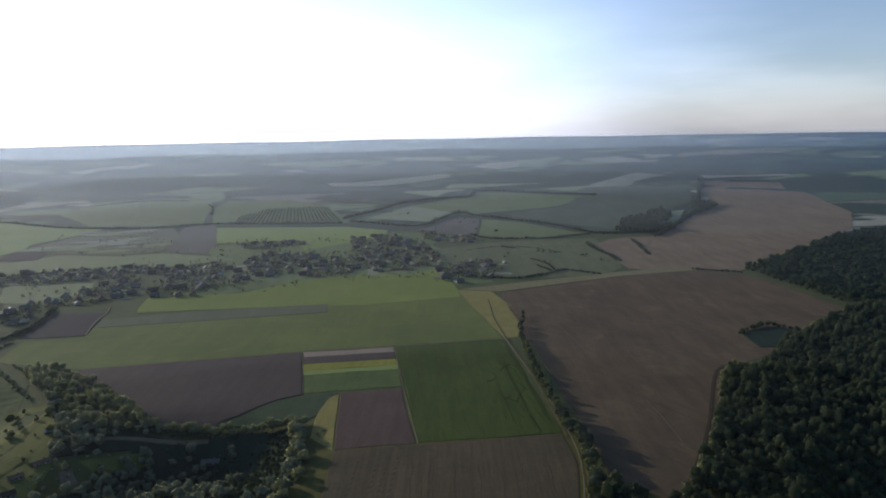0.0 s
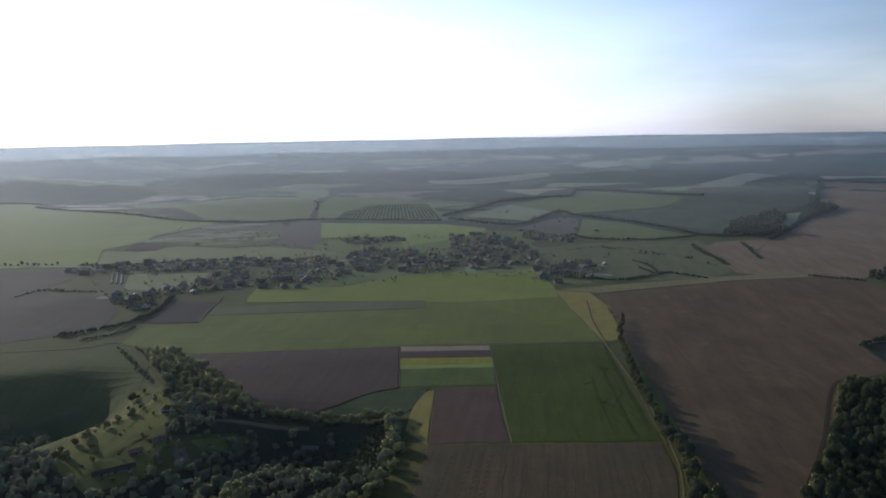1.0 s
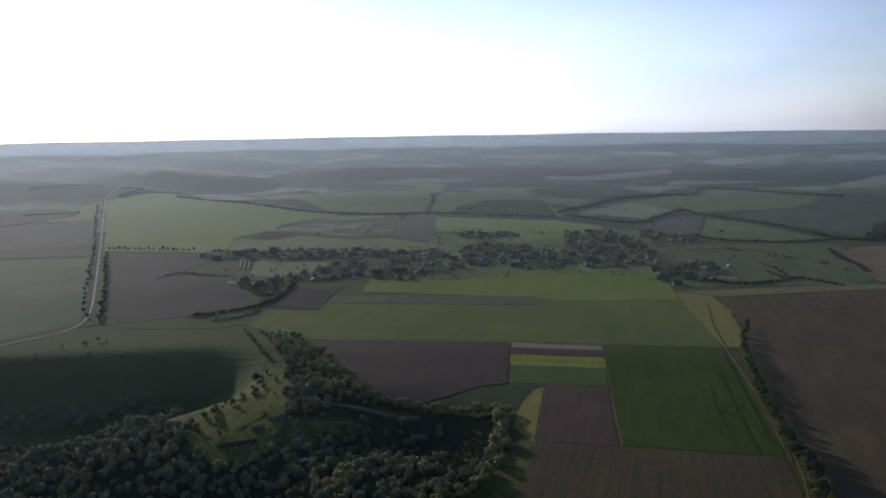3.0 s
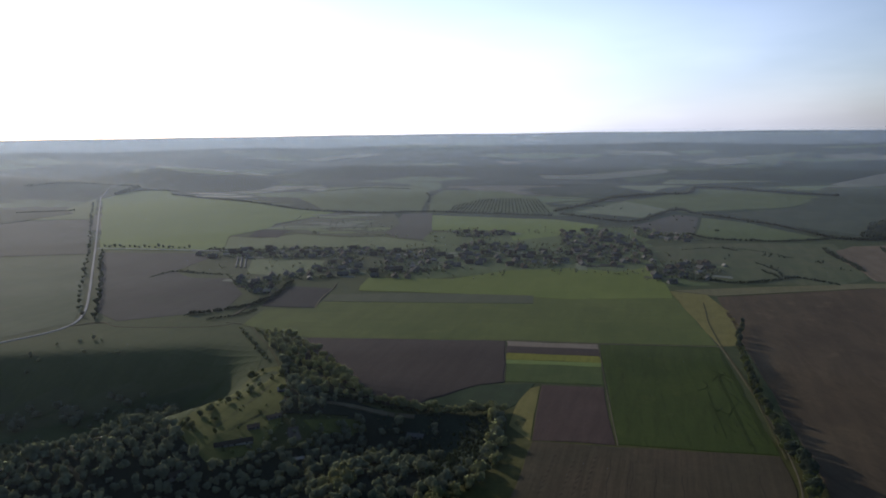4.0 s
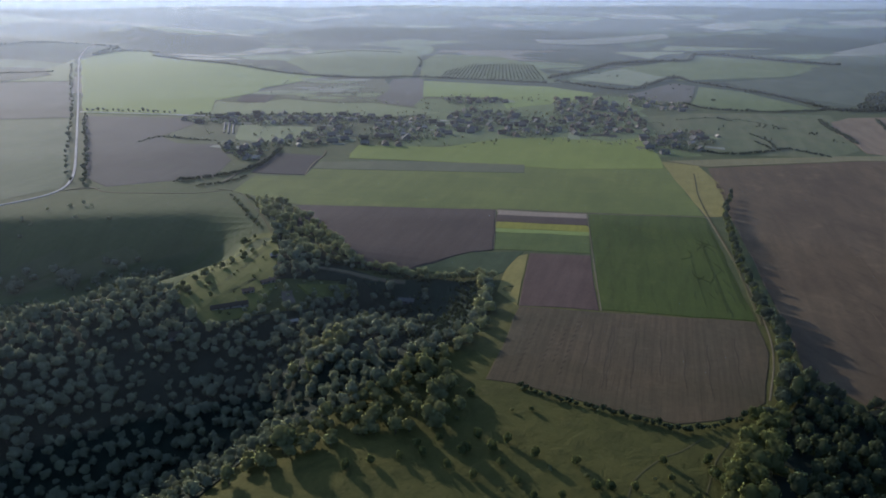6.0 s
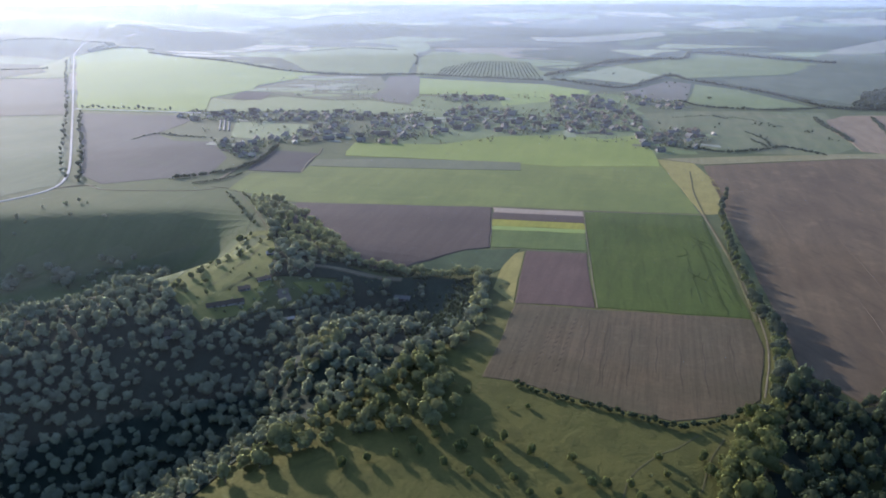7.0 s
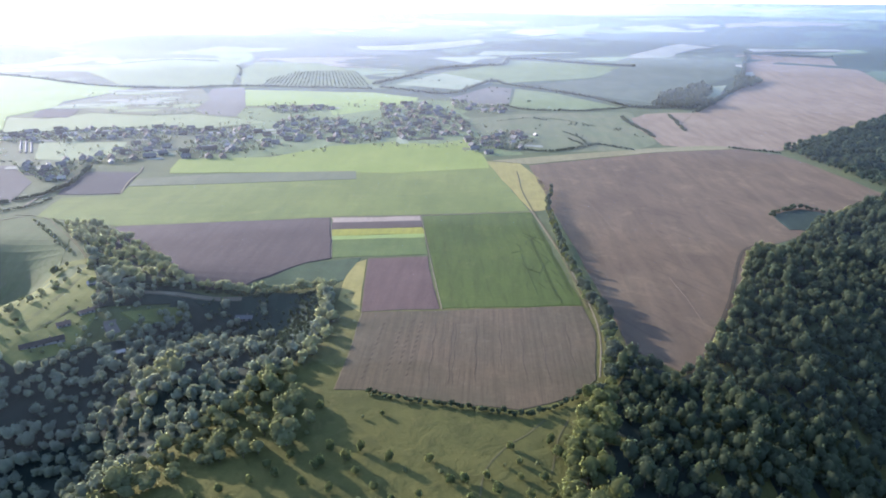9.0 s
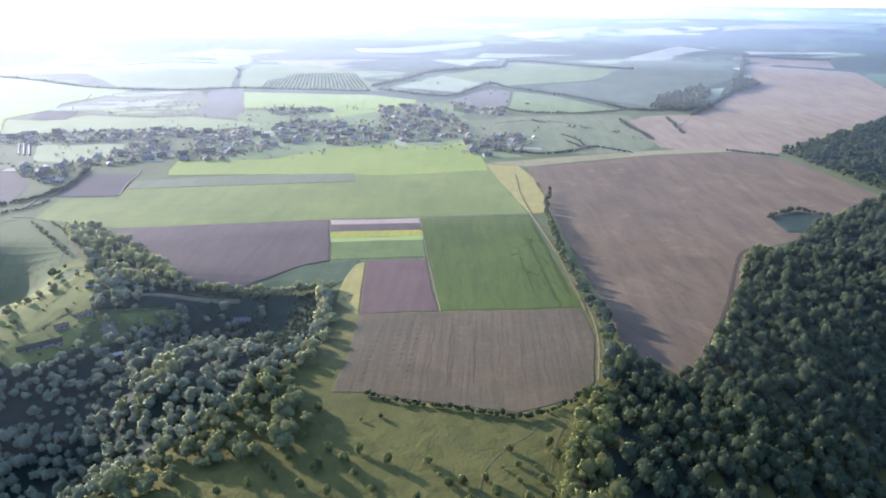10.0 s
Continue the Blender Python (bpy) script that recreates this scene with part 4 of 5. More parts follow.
head_spots = [(x + rng.uniform(-6, 6), y + rng.uniform(-5, 5)) for x, y, k in ((-206, 441, 7), (-184, 446, 5), (-214, 429, 7), (-198, 427, 9), (-183, 428, 9), (-168, 434, 7), (-166, 418, 10), (-176, 412, 9), (-154, 446, 4), (-150, 408, 9), (-142, 420, 5), (-134, 372, 8), (-146, 380, 9), (-152, 394, 8)) for i in range(k)]
wood("copse", "loose clumps of round trees in the shaded head of the ravine", ROUND, head_spots, LEAF, rng, 0.6, 1.05)
wood("scrub", "small trees and bushes round the farm sheds", SHAPES + BUSHES, patchy(scatter(CLEARING, 9, rng, (OPEN,)), 20, -0.15, 3.0), LEAF, rng, 0.4, 0.8)
wood("scrub", "few small trees and bushes on the sunlit spur", BUSHES + SHAPES[3:4], scatter(OPEN, 16, rng, (), 0.9), LEAF_GREEN, rng, 0.35, 1.0)
# deep leaf colour darkens the ravine head as shade would
wood("thicket", "low thicket in the head of the ravine, leaves dark to suit its shade", SLIM, patchy(scatter(CORNER, 6.0, rng), 16, -0.1), LEAF_DEEP, rng, 0.22, 0.45)
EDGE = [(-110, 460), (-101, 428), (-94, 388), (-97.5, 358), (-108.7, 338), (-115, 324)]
wood("copse", "trees along the ravine edge with sunlight put into their leaf colour", SHAPES, along(EDGE, 3.8, rng, 4.0), LEAF_SUN, rng, 0.6, 1.0)
# dark thicket added to cover a sunlit slope that should lie in shade
wood("thicket", "low thicket under the ravine edge, added dark in place of shade", SLIM, scatter([(-130, 462), (-108, 460), (-99, 425), (-95, 390), (-101, 352), (-124, 346), (-136, 370), (-133, 400), (-130, 425)], 4.4, rng), LEAF_DEEP, rng, 0.35, 0.6)
wood("copse", "dense fringe of small trees below the dark field, leaves coloured as sunlit", SHAPES, along([(-250, 499), (-237, 488), (-214, 471), (-184, 467), (-142, 465), (-104, 468)], 3.0, rng, 1.8), LEAF_SUN, rng, 0.55, 0.85)
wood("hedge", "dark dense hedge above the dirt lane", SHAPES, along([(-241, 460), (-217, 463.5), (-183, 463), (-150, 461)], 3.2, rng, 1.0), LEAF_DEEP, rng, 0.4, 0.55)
wood("copse", "broad belt of trees beside the ploughed field", SHAPES + SLIM, scatter(BELT, 8.0, rng), LEAF_SUN, rng, 0.6, 1.0)
wood("copse", "trees on a small rise in the ravine, leaves coloured as sunlit", SHAPES, scatter([(-190, 312), (-184, 350), (-180, 390), (-164, 392), (-164, 360), (-162, 330), (-172, 305)], 8.5, rng), LEAF_PALE, rng, 0.6, 0.95)
wood("copse", "trees on a ridge above the pasture, leaves coloured yellowish as if sunlit", SHAPES, scatter(RIDGE, 8.2, rng), LEAF_PALE, rng, 0.6, 1.15)
wood("copse", "tall yellow-green trees at the corner of the forest", SHAPES, along([(75.6, 335.5), (67.8, 321.1), (59, 304.5), (54.2, 283.8), (45.3, 267.4), (43.3, 251.2), (46.4, 229.7)], 5.5, rng, 3.5) + scatter([(44.3, 269.5), (41.5, 229.6), (62.2, 229.7), (66.1, 282.8), (72.8, 317), (58, 305.6)], 9, rng), LEAF_GREEN, rng, 0.9, 1.3)
RIGHT_WOOD = [(90.1, 369.4), (117, 357.1), (132.6, 366.5), (179.9, 452.4), (230.1, 564.8), (266, 573.7), (297.2, 612.8), (357.2, 677.8), (431.3, 740.5), (562.8, 788.2), (451.7, 580.6), (220.9, 287.1), (184.1, 240.6), (36.5, 239.9), (41.3, 258.4), (54.1, 298.3), (70.7, 330.4)]
wood("forest", "dark green broadleaf forest beside the ploughed field", SLIM, patchy(scatter(RIGHT_WOOD, 5.8, rng, ([(36, 238), (41, 258), (54, 298), (70, 331), (80, 336), (76, 300), (64, 238)],)), 15, -0.24, 6.0), LEAF_DEEP, rng, 0.7, 1.35)
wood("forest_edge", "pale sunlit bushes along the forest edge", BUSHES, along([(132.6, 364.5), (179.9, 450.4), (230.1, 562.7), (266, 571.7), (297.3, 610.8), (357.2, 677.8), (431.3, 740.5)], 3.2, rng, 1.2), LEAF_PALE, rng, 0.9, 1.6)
wood("thicket", "dark bushes round a dark green hollow by the ploughed field", BUSHES, along([(285, 662.4), (288.7, 674.4), (305, 684.4), (321.4, 694.3), (345.6, 676.9), (324.7, 651.9), (300, 620.8)], 3.5, rng, 1.5), LEAF_DEEP, rng, 0.9, 1.6)
wood("forest", "dark forest on the slope below the far brown field", FAR_TREES, scatter([(423.2, 991.8), (714.5, 1278.5), (918.6, 1404.6), (545.4, 800.4), (452.7, 781.3), (428.1, 920)], 9.5, rng), LEAF_DEEP, rng, 0.7, 1.1)
wood("forest", "hazy dark wood in the far valley", FAR_TREES, scatter([(330.3, 1384.2), (386.2, 1526.3), (512.9, 1692.5), (514.4, 1605.2), (450.4, 1470.1), (451.1, 1384.8), (375.9, 1348.1)], 10, rng) + scatter([(560.8, 1611.1), (637.8, 1839.2), (677, 1755.4), (625.2, 1683.5)], 10, rng), LEAF_HEDGE, rng, 0.9, 1.3)
wood("scrub", "scattered trees and scrub in the shaded grassy bowl", SHAPES, patchy(scatter([(-630.8, 367.1), (-560.8, 387.7), (-516.6, 403.2), (-472.9, 426.6), (-437, 441.6), (-321.3, 381), (-382.1, 490.6), (-432.3, 489.5), (-487.8, 456.5), (-535.8, 424.7), (-587.7, 412.7)], 9.5, rng, (), 0.6), 24, -0.12, 4.0), LEAF, rng, 0.5, 1.1)
wood("scrub", "few low bushes on the slope of the bowl", BUSHES, patchy(scatter([(-550.9, 530.2), (-474, 529.6), (-473.5, 504.4), (-530.7, 454.2), (-564.3, 464.2)], 9, rng, (), 0.8), 14, 0.2, 8.0), LEAF, rng, 0.6, 1.2)
hedge_line = along([(-296, 505), (-300, 480), (-304, 455), (-307, 430), (-311, 405), (-312, 385), (-300, 372)], 4.5, rng, 3.5)
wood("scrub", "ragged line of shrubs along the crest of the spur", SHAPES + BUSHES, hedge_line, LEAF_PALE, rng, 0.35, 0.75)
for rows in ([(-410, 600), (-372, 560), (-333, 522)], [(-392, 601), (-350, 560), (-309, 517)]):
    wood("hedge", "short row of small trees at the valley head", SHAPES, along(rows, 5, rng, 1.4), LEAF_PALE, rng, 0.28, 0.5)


HEDGE_TREES = [tree_shape(80 + i, h, w, 2, 20, 1, 1.2, 0.3) for i, (h, w) in enumerate([(9, 10), (8, 11), (10, 9)])]


def hedge(label, points, spacing=5, wide=2.5, low=0.6, high=1.1):
    """A hedge: small crowns set so close that they run together."""
    wood("hedge", label, HEDGE_TREES, along(points, spacing * 0.36, rng, wide * 0.6), LEAF_HEDGE, rng, low * 0.62, high * 0.62)


hedge("long dark hedge behind the light green field", [(-1393.1, 1736.7), (-1092.2, 1636.2), (-866.5, 1538.3), (-679.6, 1527.3), (-533.5, 1587.8), (-243.1, 1575)], 5, 4)
hedge("dark hedge winding through the valley floor", [(-227.9, 1605.3), (-90.4, 1513.9), (-33.7, 1548.1)], 4, 9)
hedge("low faint hedge along the hill field", [(-994.4, 1907.5), (-898.6, 2027.4), (-743.6, 2015.7)], 5, 4, 0.35, 0.7)
hedge("dark hedge between hill field and orchard", [(-660, 1925), (-630, 1860), (-600, 1760)], 5, 4, 0.4, 0.8)
hedge("dark hedge climbing the hills", [(-248.2, 1647.4), (-169.3, 1816.9), (-120.6, 1967.4), (-19.3, 2042.7), (63, 2065.4), (98.7, 2232.7), (256.5, 2077.1), (416.1, 1991)], 5, 7, 0.9, 1.5)
hedge("dark hedge along the valley side", [(-34.9, 1573.7), (23.8, 1710.9), (70.6, 1652.6), (166.3, 1562.1), (237.3, 1472.4), (293.6, 1364.9), (373.2, 1383.2), (467.7, 1461.2)], 4.5, 6, 0.7, 1.2)
hedge("dark hedge below the green hillside", [(42.4, 1374.4), (87.6, 1316), (187, 1313.1), (216.1, 1328), (275.2, 1360.9)], 4.5, 3, 0.5, 0.9)
hedge("dark scrub in the mottled pasture", [(91.5, 1225.4), (111.2, 1202.5)], 4, 3, 0.4, 0.7)
hedge("dark hedge bordering the garden field", [(-499.5, 630), (-477.8, 654.7), (-455.4, 688.1), (-451.4, 732.6), (-471.9, 811.4)], 3.5, 3, 0.45, 0.9)
hedge("low hedge under the garden field", [(-465.8, 619.9), (-442.7, 646.5), (-438.7, 673.8)], 4, 2, 0.3, 0.6)
hedge("gully scrub on the bare slope", [(249.3, 1246.4), (246.9, 1209.5), (258.8, 1118.5), (261.5, 1065.4)], 5, 6, 0.5, 0.9)
hedge("gully scrub on the brown hill", [(338.7, 1287.3), (322.3, 1116.8)], 6, 5, 0.4, 0.8)
hedge("dark tree belt round the far brown field", [(392.6, 1313.8), (542.2, 1587.8), (611.1, 1721.1), (824.9, 2310.2), (858.9, 2357), (1081.2, 2305.1)], 5, 7, 0.8, 1.3)
hedge("line of scrub across the mottled pasture", [(30.4, 1188.6), (90.5, 1224.4), (146.3, 1202.5), (187, 1151.6)], 10, 4, 0.25, 0.5)
hedge("dark scrub bank in the mottled pasture", [(131.4, 1044.4), (147.6, 998.2)], 4, 3, 0.35, 0.6)
hedge("thin dark scrub below the village meadow", [(152.8, 1005), (150, 1046), (131, 1100)], 5, 3, 0.3, 0.55)
hedge("dark scrub bank above the dry verge", [(48, 965.2), (94.2, 949), (144.8, 983.1), (168.1, 1003.2), (191.9, 985.1), (213.7, 966.9)], 4, 4, 0.4, 0.75)
hedge("dark hedge between ploughed fields", [(350.3, 993.7), (408.4, 964.2)], 6, 2, 0.4, 0.7)
hedge("tree belt along the village meadow", [(-744.9, 1009.8), (-651.1, 1026.4), (-523.1, 1076.2), (-423.2, 1060.1), (-371.8, 1112.9)], 5, 7, 0.4, 0.8)
hedge("shrubs in the fallow field", [(-681.1, 790.5), (-676.2, 832.4), (-636.3, 830.5), (-582.8, 831.8)], 5, 5, 0.3, 0.6)
hedge("dark bushes on the pale western field", [(-1496.2, 1301.5), (-1405.2, 1381.9)], 5, 5, 0.5, 0.9)
hedge("dark trees where the road drops into the valley", [(-1859.4, 1657.2), (-1728.5, 1780.7), (-1628.4, 1860.1), (-1523.4, 1658.5), (-1526, 1788.6), (-1451, 1839.7)], 6, 14, 0.6, 1.1)


def streaks(ring, spacing, level, seed):
    """Scrub in long thin patches, as it grows along old terraces."""
    return [p for p in scatter(ring, spacing, rng, (), 0.8) if noise.noise(Vector((p[0] / 62, p[1] / 20, seed))) > level]


wood("scrub", "streaks of dark scrub on the mottled pasture", FAR_TREES, streaks([(-13.6, 1088.7), (29.5, 1178.6), (262, 1248.4), (254.6, 1068.4), (187, 988.1), (99, 958), (53.7, 988.3)], 9, 0.42, 5.0), LEAF_HEDGE, rng, 0.2, 0.5)
wood("scrub", "hazy bushes along the valley meadows", FAR_TREES, streaks([(-206.3, 1523), (-65, 1463), (58.1, 1357.6), (279.6, 1387.2), (199.1, 1572.1), (14.3, 1700), (-102.5, 1866.6), (-235.8, 1660.1)], 11, 0.5, 11.0), LEAF_HEDGE, rng, 0.3, 0.6)
wood("scrub", "scattered shrubs on overgrown land", FAR_TREES, [p for p in scatter([(-741.3, 1244.4), (-805.5, 1430.6), (-590.4, 1507.7), (-481.3, 1196.6), (-565.5, 1184.7)], 10, rng, (), 0.8) if noise.noise(Vector((p[0] / 70, p[1] / 20, 2.0))) > 0.22], LEAF_SOFT, rng, 0.15, 0.38)

# orchard rows on the hill
rows = []
for k in range(27):
    u = k / 26
    ax, ay, bx, by = -492 + 234 * u, 1578 + 48 * u, -524 + 198 * u, 1835 + 28 * u
    rows += [(ax + (bx - ax) * v / 26 + rng.uniform(-1, 1), ay + (by - ay) * v / 26) for v in range(27) if not (u < 0.25 and v > 15 + 40 * u)]
wood("orchard_rows", "straight rows of small orchard trees", FAR_TREES, rows, LEAF_DEEP, rng, 0.34, 0.44)

# ---- single trees ----
PASTURE_TREES = [tree_thing("tree", tree_shape(60 + i, h, w, 7, 260, 1, 0.42, 0.22), LEAF_GREEN, "small round-crowned tree standing alone in the pasture", "tree", "trees dotted over the pasture") for i, (h, w) in enumerate([(5.4, 4.8), (4.6, 4.4), (6.0, 5.0)])]
plant(PASTURE_TREES, [(-78.5, 306.9), (-45.7, 302.4), (-52.2, 275.1), (-69.3, 264.7), (-52, 259.9), (-38.1, 269), (-19.5, 269.4), (-42.5, 250.8), (-66.7, 275.1), (-9.3, 256.5), (-3.1, 257.6), (7, 260), (18.2, 280.5), (22, 270.4), (37.2, 285.2), (22.1, 260.4), (32.7, 260.5), (-62, 248.4), (11.9, 252.2), (-22.4, 247.4), (-88, 256), (-98, 252), (-110, 246), (-75, 252), (-84, 268), (-34, 244), (0, 246), (26, 250), (36, 252), (-71, 262), (-58, 268), (-93, 262), (-120, 240)], rng, 0.75, 1.25)
plant([tree_thing("bush", BUSHES[0], LEAF_PALE, "low round bush alone in the pasture grass", "bush", "bushes dotted over the pasture")], [(-55.3, 299.4), (-54.2, 320.1), (-30, 262), (-80, 285), (15, 268), (-14, 262), (-48, 244), (30, 270)], rng, 0.5, 0.8)
plant([tree_thing("tree", SHAPES[1], LEAF_GREEN, "broad leafy tree at the edge of the pasture", "tree", "large trees beside the pasture")], [(44.1, 271.1), (44.5, 258.7), (40, 276), (47, 284)], rng, 0.75, 1.0)
LINE_TREES = [tree_thing("tree", SHAPES[i], LEAF_GREEN if i % 2 else LEAF_HEDGE, "leafy broadleaf tree in the row beside the farm track", "tree", "row of trees between the fields") for i in range(5)]
line = along([(79.5, 751), (71.3, 685), (69.5, 664.7), (70.4, 574), (77.3, 464.6), (84.7, 420.6), (80.2, 368.4), (73.6, 336.6), (61.8, 325.3)], 4.6, rng, 1.6)
plant(LINE_TREES, [p for p in line if p[1] < 470], rng, 0.75, 1.25)
ROW_TREES = [tree_thing("tree", SLIM[i], LEAF_GREEN if i % 2 else LEAF_HEDGE, "slim leafy tree in the row beside the farm track", "tree", "row of trees between the fields") for i in range(4)]
plant(ROW_TREES, [p for p in line if p[1] >= 470 and rng.random() < (0.5 if p[1] > 668 else 1)], rng, 0.75, 1.2)
HEDGE_BUSHES = [tree_thing("bush", BUSHES[i], LEAF_DEEP, "low dark bush in the hedge below the drilled field", "bush", "bushes of the field hedge") for i in range(3)]
plant(HEDGE_BUSHES, along([(-55, 322.6), (-35.2, 316.3), (-2.5, 311), (27.3, 306.7), (48, 319.1), (58.8, 329.4)], 3.0, rng, 0.8), rng, 0.6, 1.1)
ROAD_TREES = [tree_thing("tree", FAR_TREES[i], LEAF_DEEP, "round tree standing beside the country road", "tree", "trees along the road") for i in range(3)]
spots = along([(-583.6, 585.9), (-610.4, 618.1), (-655.2, 666.3), (-741.3, 760.2), (-909.8, 942.8)], 12, rng, 2.5) + along([(-613.3, 596), (-637.1, 618.2), (-684.6, 666.4), (-769.7, 760.2), (-937.8, 942.7), (-1179.3, 1198.4), (-1460.5, 1499.6)], 26, rng, 2.5) + along([(-942.2, 985), (-782.6, 1008.5)], 9, rng, 2)
plant(ROAD_TREES, spots, rng, 0.4, 0.8)

# ---- the village ----


def house(wall_mat, roof_mat, long_side, short_side, eaves, ridge, label):
    """A house with walls, a pitched roof that juts out, and a chimney."""
    root = new("house")
    bm = bmesh.new()
    bmesh.ops.create_cube(bm, size=1.0, matrix=Matrix.Translation((0, 0, eaves / 2 - 0.3)) @ Matrix.Diagonal((long_side, short_side, eaves + 0.6, 1)))
    for s in (-1, 1):
        x = s * long_side / 2
        bm.faces.new([bm.verts.new(q) for q in ((x, -short_side / 2, eaves), (x, short_side / 2, eaves), (x, 0, ridge - 0.12))])
    wall = part("wall", bm, wall_mat, root)
    for s in (-1, 1):
        for x in (-0.3, 0.02, 0.34):
            bm = bmesh.new()
            bmesh.ops.create_cube(bm, size=1.0, matrix=Matrix.Translation((x * long_side, s * short_side / 2, eaves * 0.52)) @ Matrix.Diagonal((1.1, 0.16, 1.3, 1)))
            part("window", bm, GLASS_DARK, wall, "dark window pane")
    bm = bmesh.new()
    bmesh.ops.create_cube(bm, size=1.0, matrix=Matrix.Translation((-0.14 * long_side, -short_side / 2, 1.0)) @ Matrix.Diagonal((1.0, 0.14, 2.0, 1)))
    part("door", bm, BARK, wall, "brown wooden door")
    bm = bmesh.new()
    a, b, t = long_side / 2 + 0.5, short_side / 2 + 0.6, 0.22
    low = eaves - 0.6 * (ridge - eaves) / (short_side / 2)
    ends = []
    for x in (-a, a):
        ends.append([bm.verts.new(q) for q in ((x, -b, low), (x, 0, ridge), (x, b, low), (x, b, low - t), (x, 0, ridge - t), (x, -b, low - t))])
    for k in range(6):
        bm.faces.new((ends[0][k], ends[0][(k + 1) % 6], ends[1][(k + 1) % 6], ends[1][k]))
    for e in ends:
        bm.faces.new((e[0], e[1], e[4], e[5]))
        bm.faces.new((e[1], e[2], e[3], e[4]))
    bmesh.ops.recalc_face_normals(bm, faces=bm.faces[:])
    part("roof", bm, roof_mat, root)
    bm = bmesh.new()
    bmesh.ops.create_cube(bm, size=1.0, matrix=Matrix.Translation((long_side * 0.2, short_side * 0.12, ridge)) @ Matrix.Diagonal((0.6, 0.6, 1.8, 1)))
    part("chimney", bm, BRICK, root)
    return tagged(root, label, "house", "village houses")


HOUSES = [
    house(PLASTER, SLATE, 11, 8, 3.0, 6.0, "small pale plastered house with a grey slate roof"),
    house(PLASTER, PALE_ROOF, 8, 6, 2.6, 4.8, "small white house with a pale sheet roof"),
    house(BRICK, RUST_ROOF, 12, 8, 3.2, 6.2, "brick house with a dark weathered roof"),
    house(PLASTER, RED_ROOF, 10, 8, 3.0, 6.2, "plastered house with a faded red tile roof"),
]
VILLAGE = [
    [(-569.3, 811.7), (-521.5, 835.7), (-479.6, 909), (-488.3, 1002.2), (-442.6, 988.1), (-406.6, 877.6), (-442.7, 836.5), (-488.4, 824.5), (-466.1, 744.7), (-487.5, 738.8), (-532.3, 770.2)],
    [(-743.1, 975.2), (-699.6, 1003.5), (-668.4, 1040.4), (-523.1, 1076.2), (-418.4, 1073), (-402.8, 1033.1), (-514.5, 975.2), (-611.6, 950.4), (-673.7, 934.5), (-723.4, 948.5)],
    [(-401.8, 894.7), (-419.3, 979), (-381.5, 1082), (-340.7, 1091.9), (-280, 938.7), (-325.7, 875.4), (-378.3, 861.5)],
    [(-401.1, 1285.8), (-293.8, 1334.4), (-272.4, 1285.9), (-364.2, 1222.4)],
    [(-286, 957.7), (-334, 1121.9), (-310, 1221.4), (-238, 1174.6), (-182.5, 1130.8), (-164.1, 1163.7), (-192.3, 1357.3), (-115, 1398.8), (-55, 1282.1), (-14.3, 1171.6), (-11.5, 1072.6), (-51.3, 1039.6), (-79.3, 990.5), (-96, 1006.6), (-133.3, 1041.7), (-157.3, 978.6), (-206.1, 978.7), (-231.6, 1016.8)],
    [(-22.9, 1025.6), (-11.5, 1063.6), (19.9, 1044.6), (26.4, 978.3), (12.3, 913.9), (-5.4, 923)],
    [(-65, 1463), (-18.8, 1374.3), (41.5, 1359.6), (58.7, 1290.1), (12.2, 1260.3), (-47.5, 1317.8)],
    [(-11, 1007.5), (28.3, 1091.6), (97, 1064.5), (54.1, 948.1), (18.7, 957.2)],
]
homes = [p for ring in VILLAGE for p in scatter(ring, 27, rng, (), 0.45)]
for i, (x, y) in enumerate(homes):
    m = pose(x, y, land(x, y), 0, 0, rng.choice((20, 110)) + rng.uniform(-14, 14))
    k = i if i < 4 else rng.choice((0, 0, 0, 0, 1, 2, 2, 2, 2, 3))
    if i < 4:
        HOUSES[k].matrix_basis = m
    else:
        copy_thing(HOUSES[k], m)
edges = [p for p in scatter([(-637.3, 826.6), (-476.7, 843.6), (-281.8, 878.3), (-47.8, 958.3), (30.9, 907.8), (79.2, 988.3), (9.3, 1148.6), (46.4, 1357.6), (16.4, 1444.5), (-177, 1425.3), (-457.1, 1317.5), (-554.1, 1079.2), (-670.4, 1029.4)], 17, rng, VILLAGE, 0.7) if noise.noise(Vector((p[0] / 70, p[1] / 45, 3.0))) > 0.08]
wood("village_trees", "loose garden trees and orchards round the village", FAR_TREES, edges, LEAF, rng, 0.2, 0.5)
wood("village_trees", "dark garden trees crowding between village houses", FAR_TREES, [p for ring in VILLAGE for p in streaks(ring, 8.2, -0.12, 9.0)], LEAF, rng, 0.25, 0.58)
PLOTS = random.Random(52)
for ring in VILLAGE:
    for x, y in scatter(ring, 46, PLOTS, (), 0.9):
        a, long_side, short_side = PLOTS.uniform(-0.3, 0.5), PLOTS.uniform(9, 24), PLOTS.uniform(5, 10)
        corners = [(x + u * long_side * math.cos(a) - v * short_side * math.sin(a), y + u * long_side * math.sin(a) + v * short_side * math.cos(a)) for u, v in ((-1, -1), (1, -0.9), (0.9, 1), (-1, 0.8))]
        field(PLOTS.choice(("pale_field", "chalk_field", "stubble", "pale_crop", "violet_grey")), "small garden plot between the village houses", corners, 0.55)


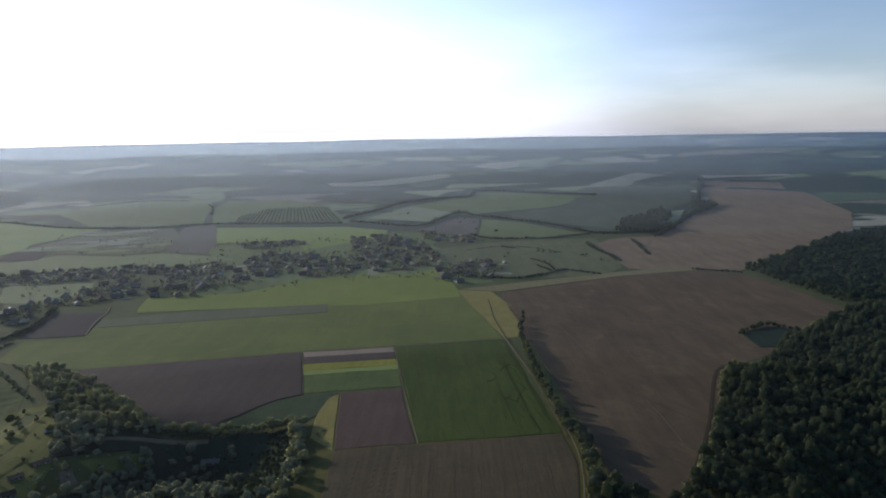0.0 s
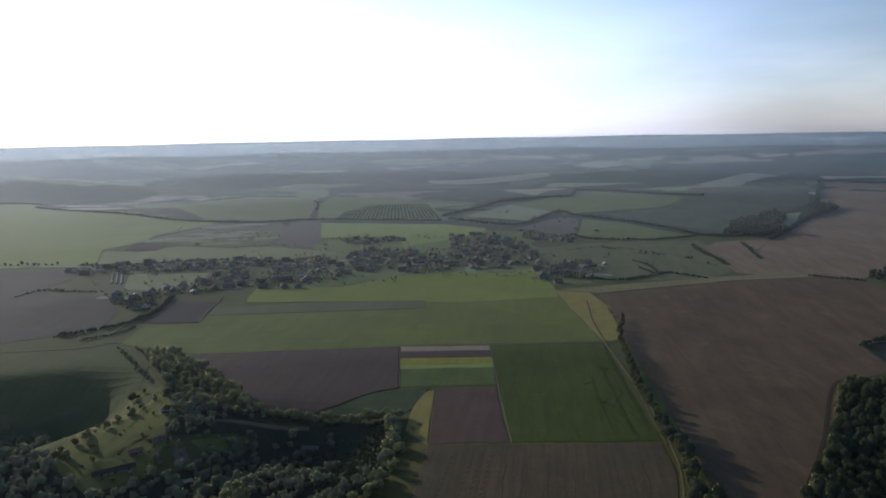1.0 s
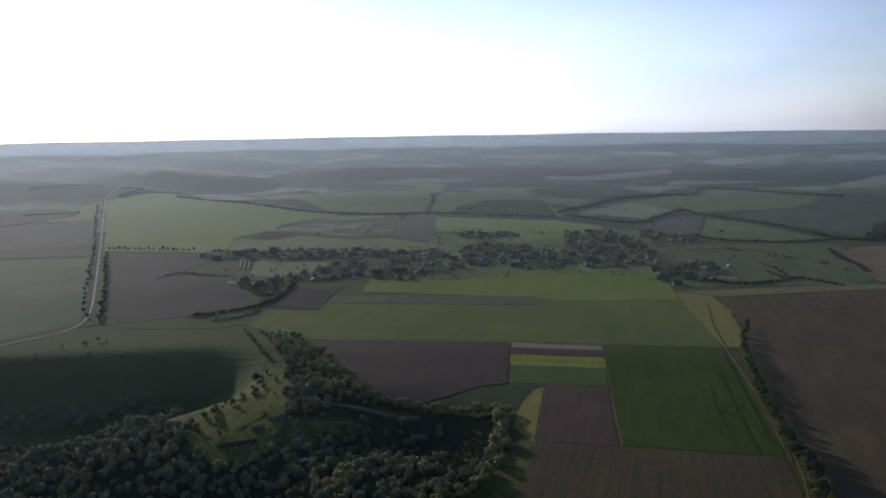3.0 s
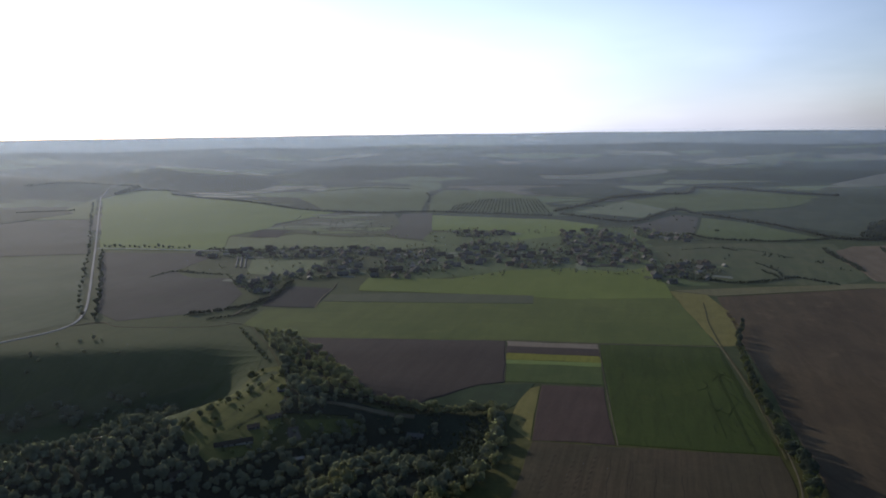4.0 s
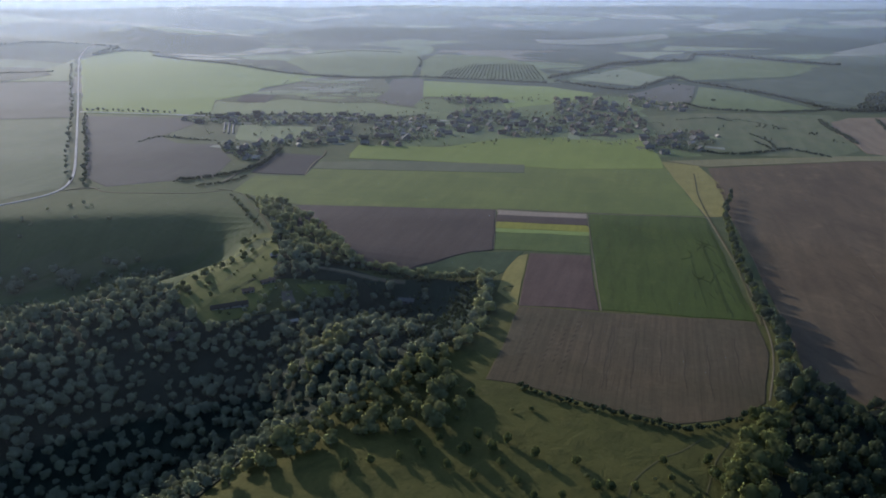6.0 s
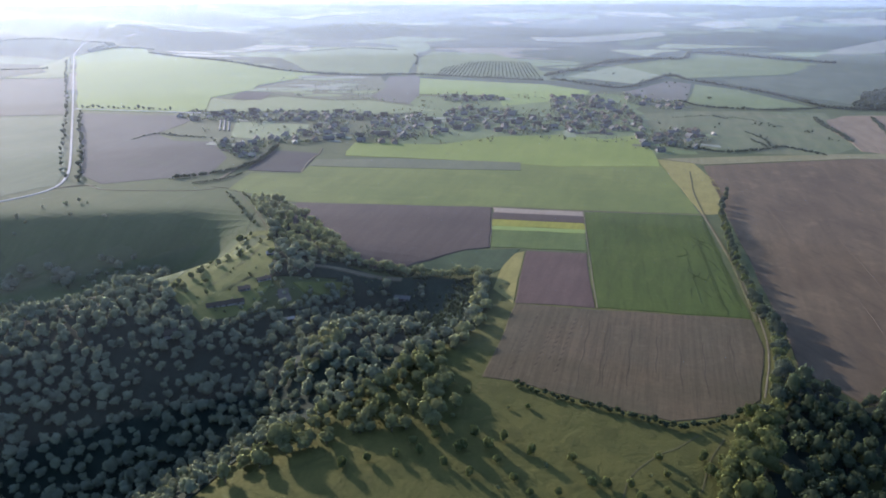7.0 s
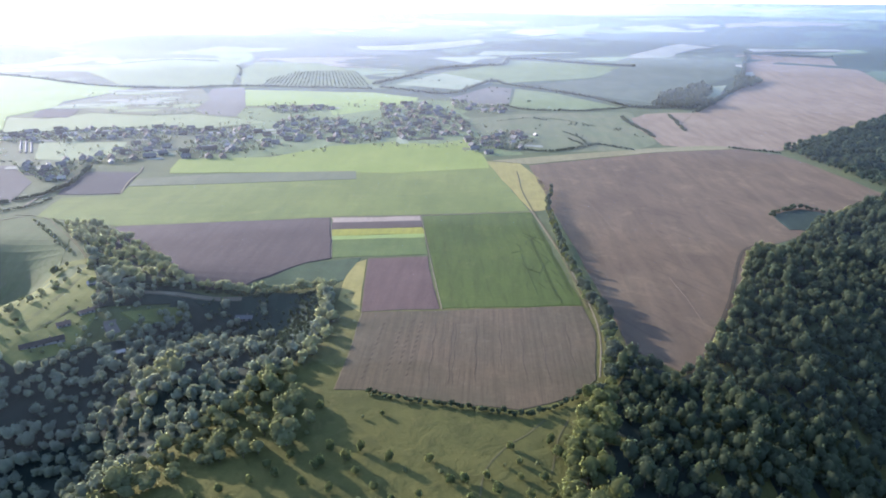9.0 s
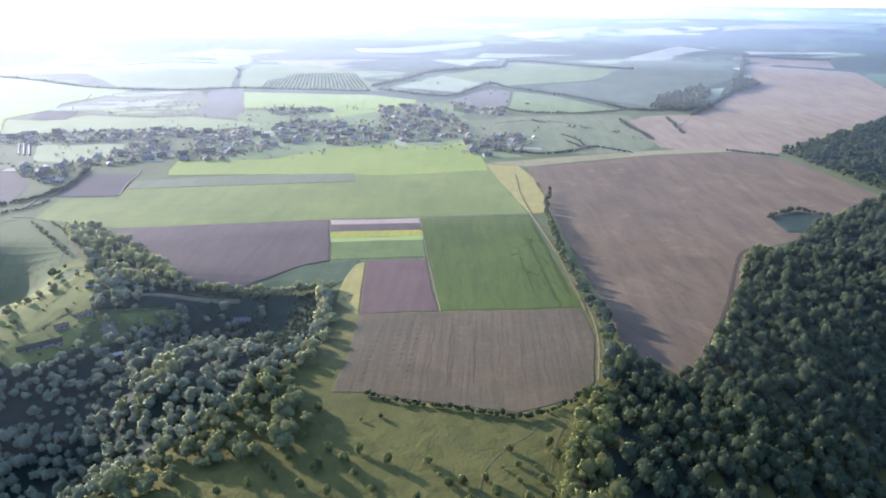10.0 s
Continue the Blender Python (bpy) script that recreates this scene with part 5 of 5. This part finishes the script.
def tunnel(x0, y0, x1, y1, label):
    """A film tunnel: a round-backed shell on hoops."""
    root = new("greenhouse")
    span = math.hypot(x1 - x0, y1 - y0)
    bm = bmesh.new()
    rows = [[bm.verts.new((x, 1.25 * math.cos(a), 1.5 * math.sin(a))) for a in np.linspace(0, math.pi, 9)] for x in np.linspace(-span / 2, span / 2, 7)]
    for a, b in zip(rows, rows[1:]):
        for k in range(8):
            bm.faces.new((a[k], a[k + 1], b[k + 1], b[k]))
    bm.faces.new(rows[0])
    bm.faces.new(rows[-1][::-1])
    part("cover", bm, FILM, root)
    for x in (-span / 2 - 0.05, span / 2 + 0.05):
        bm = bmesh.new()
        bmesh.ops.create_cube(bm, size=1.0, matrix=Matrix.Translation((x, 0, 0.6)) @ Matrix.Diagonal((0.1, 0.9, 1.2, 1)))
        part("door", bm, RUST_ROOF, root)
    x, y = (x0 + x1) / 2, (y0 + y1) / 2
    root.matrix_basis = pose(x, y, land(x, y), 0, 0, math.degrees(math.atan2(y1 - y0, x1 - x0)))
    tagged(root, label, "greenhouse", "row of greenhouses")


for x in (0, 7.5, 15):
    tunnel(x -605, 882, x -653, 959, "long white film tunnel greenhouse at the village edge")

# ---- the farm in the clearing ----


def barn(x0, y0, x1, y1, width, eaves, ridge, roof_mat, label):
    """A long barn between two points of its axis: walls, roof, doors."""
    span = math.hypot(x1 - x0, y1 - y0)
    root = house(PLASTER, roof_mat, span, width, eaves, ridge, label)
    root.name = "barn"
    tagged(root, label, "barn", "farm buildings")
    for s in (-1, 1):
        bm = bmesh.new()
        bmesh.ops.create_cube(bm, size=1.0, matrix=Matrix.Translation((s * (span / 2 + 0.03), 0, 1.2)) @ Matrix.Diagonal((0.12, 2.6, 2.5, 1)))
        part("door", bm, RUST_ROOF, root)
    x, y = (x0 + x1) / 2, (y0 + y1) / 2
    root.matrix_basis = pose(x, y, min(land(x0, y0), land(x1, y1), land(x, y)) + 0.3, 0, 0, math.degrees(math.atan2(y1 - y0, x1 - x0)))
    return root


barn(-275.4, 364.4, -256.6, 380, 5, 2.6, 4.0, RUST_ROOF, "long low barn with a dark sheet roof")
barn(-232.2, 374.4, -221.2, 384, 3.2, 2.0, 2.7, PALE_ROOF, "shed with a bright pale sheet roof among trees")
barn(-170, 444, -158.5, 445, 4.6, 2.4, 3.8, SLATE, "grey-roofed shed in the shade of trees")
barn(-268, 392, -262, 397, 4, 2.2, 3.4, BROWN_ROOF, "small brown-roofed shed beside the farm track")
barn(-263, 409, -257, 417, 4, 2.2, 3.2, BROWN_ROOF, "brown-roofed hut by the dirt track")
barn(-281, 454, -276, 457, 4, 2.4, 3.6, PALE_ROOF, "small white hut under a tree")
barn(-258, 462, -253, 465, 4, 2.4, 3.6, PALE_ROOF, "small white hut at the wood's edge")
barn(-280, 325, -270, 337, 6, 2.8, 4.6, RUST_ROOF, "long dark shed sunk among the trees")

# ---- translucent shells round the camera that stand in for haze over the valley ----
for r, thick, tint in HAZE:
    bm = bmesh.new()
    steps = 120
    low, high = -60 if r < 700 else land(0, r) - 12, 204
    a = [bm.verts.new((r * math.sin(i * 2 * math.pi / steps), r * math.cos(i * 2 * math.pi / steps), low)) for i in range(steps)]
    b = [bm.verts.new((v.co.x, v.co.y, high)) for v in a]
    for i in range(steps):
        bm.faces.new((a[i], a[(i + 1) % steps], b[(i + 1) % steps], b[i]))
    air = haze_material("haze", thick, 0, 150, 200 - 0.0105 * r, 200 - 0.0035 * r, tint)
    tagged(new("haze", mesh_of("haze", bm, air, True)), "thin translucent shell round the camera standing in for evening haze", "haze", kind="stuff")
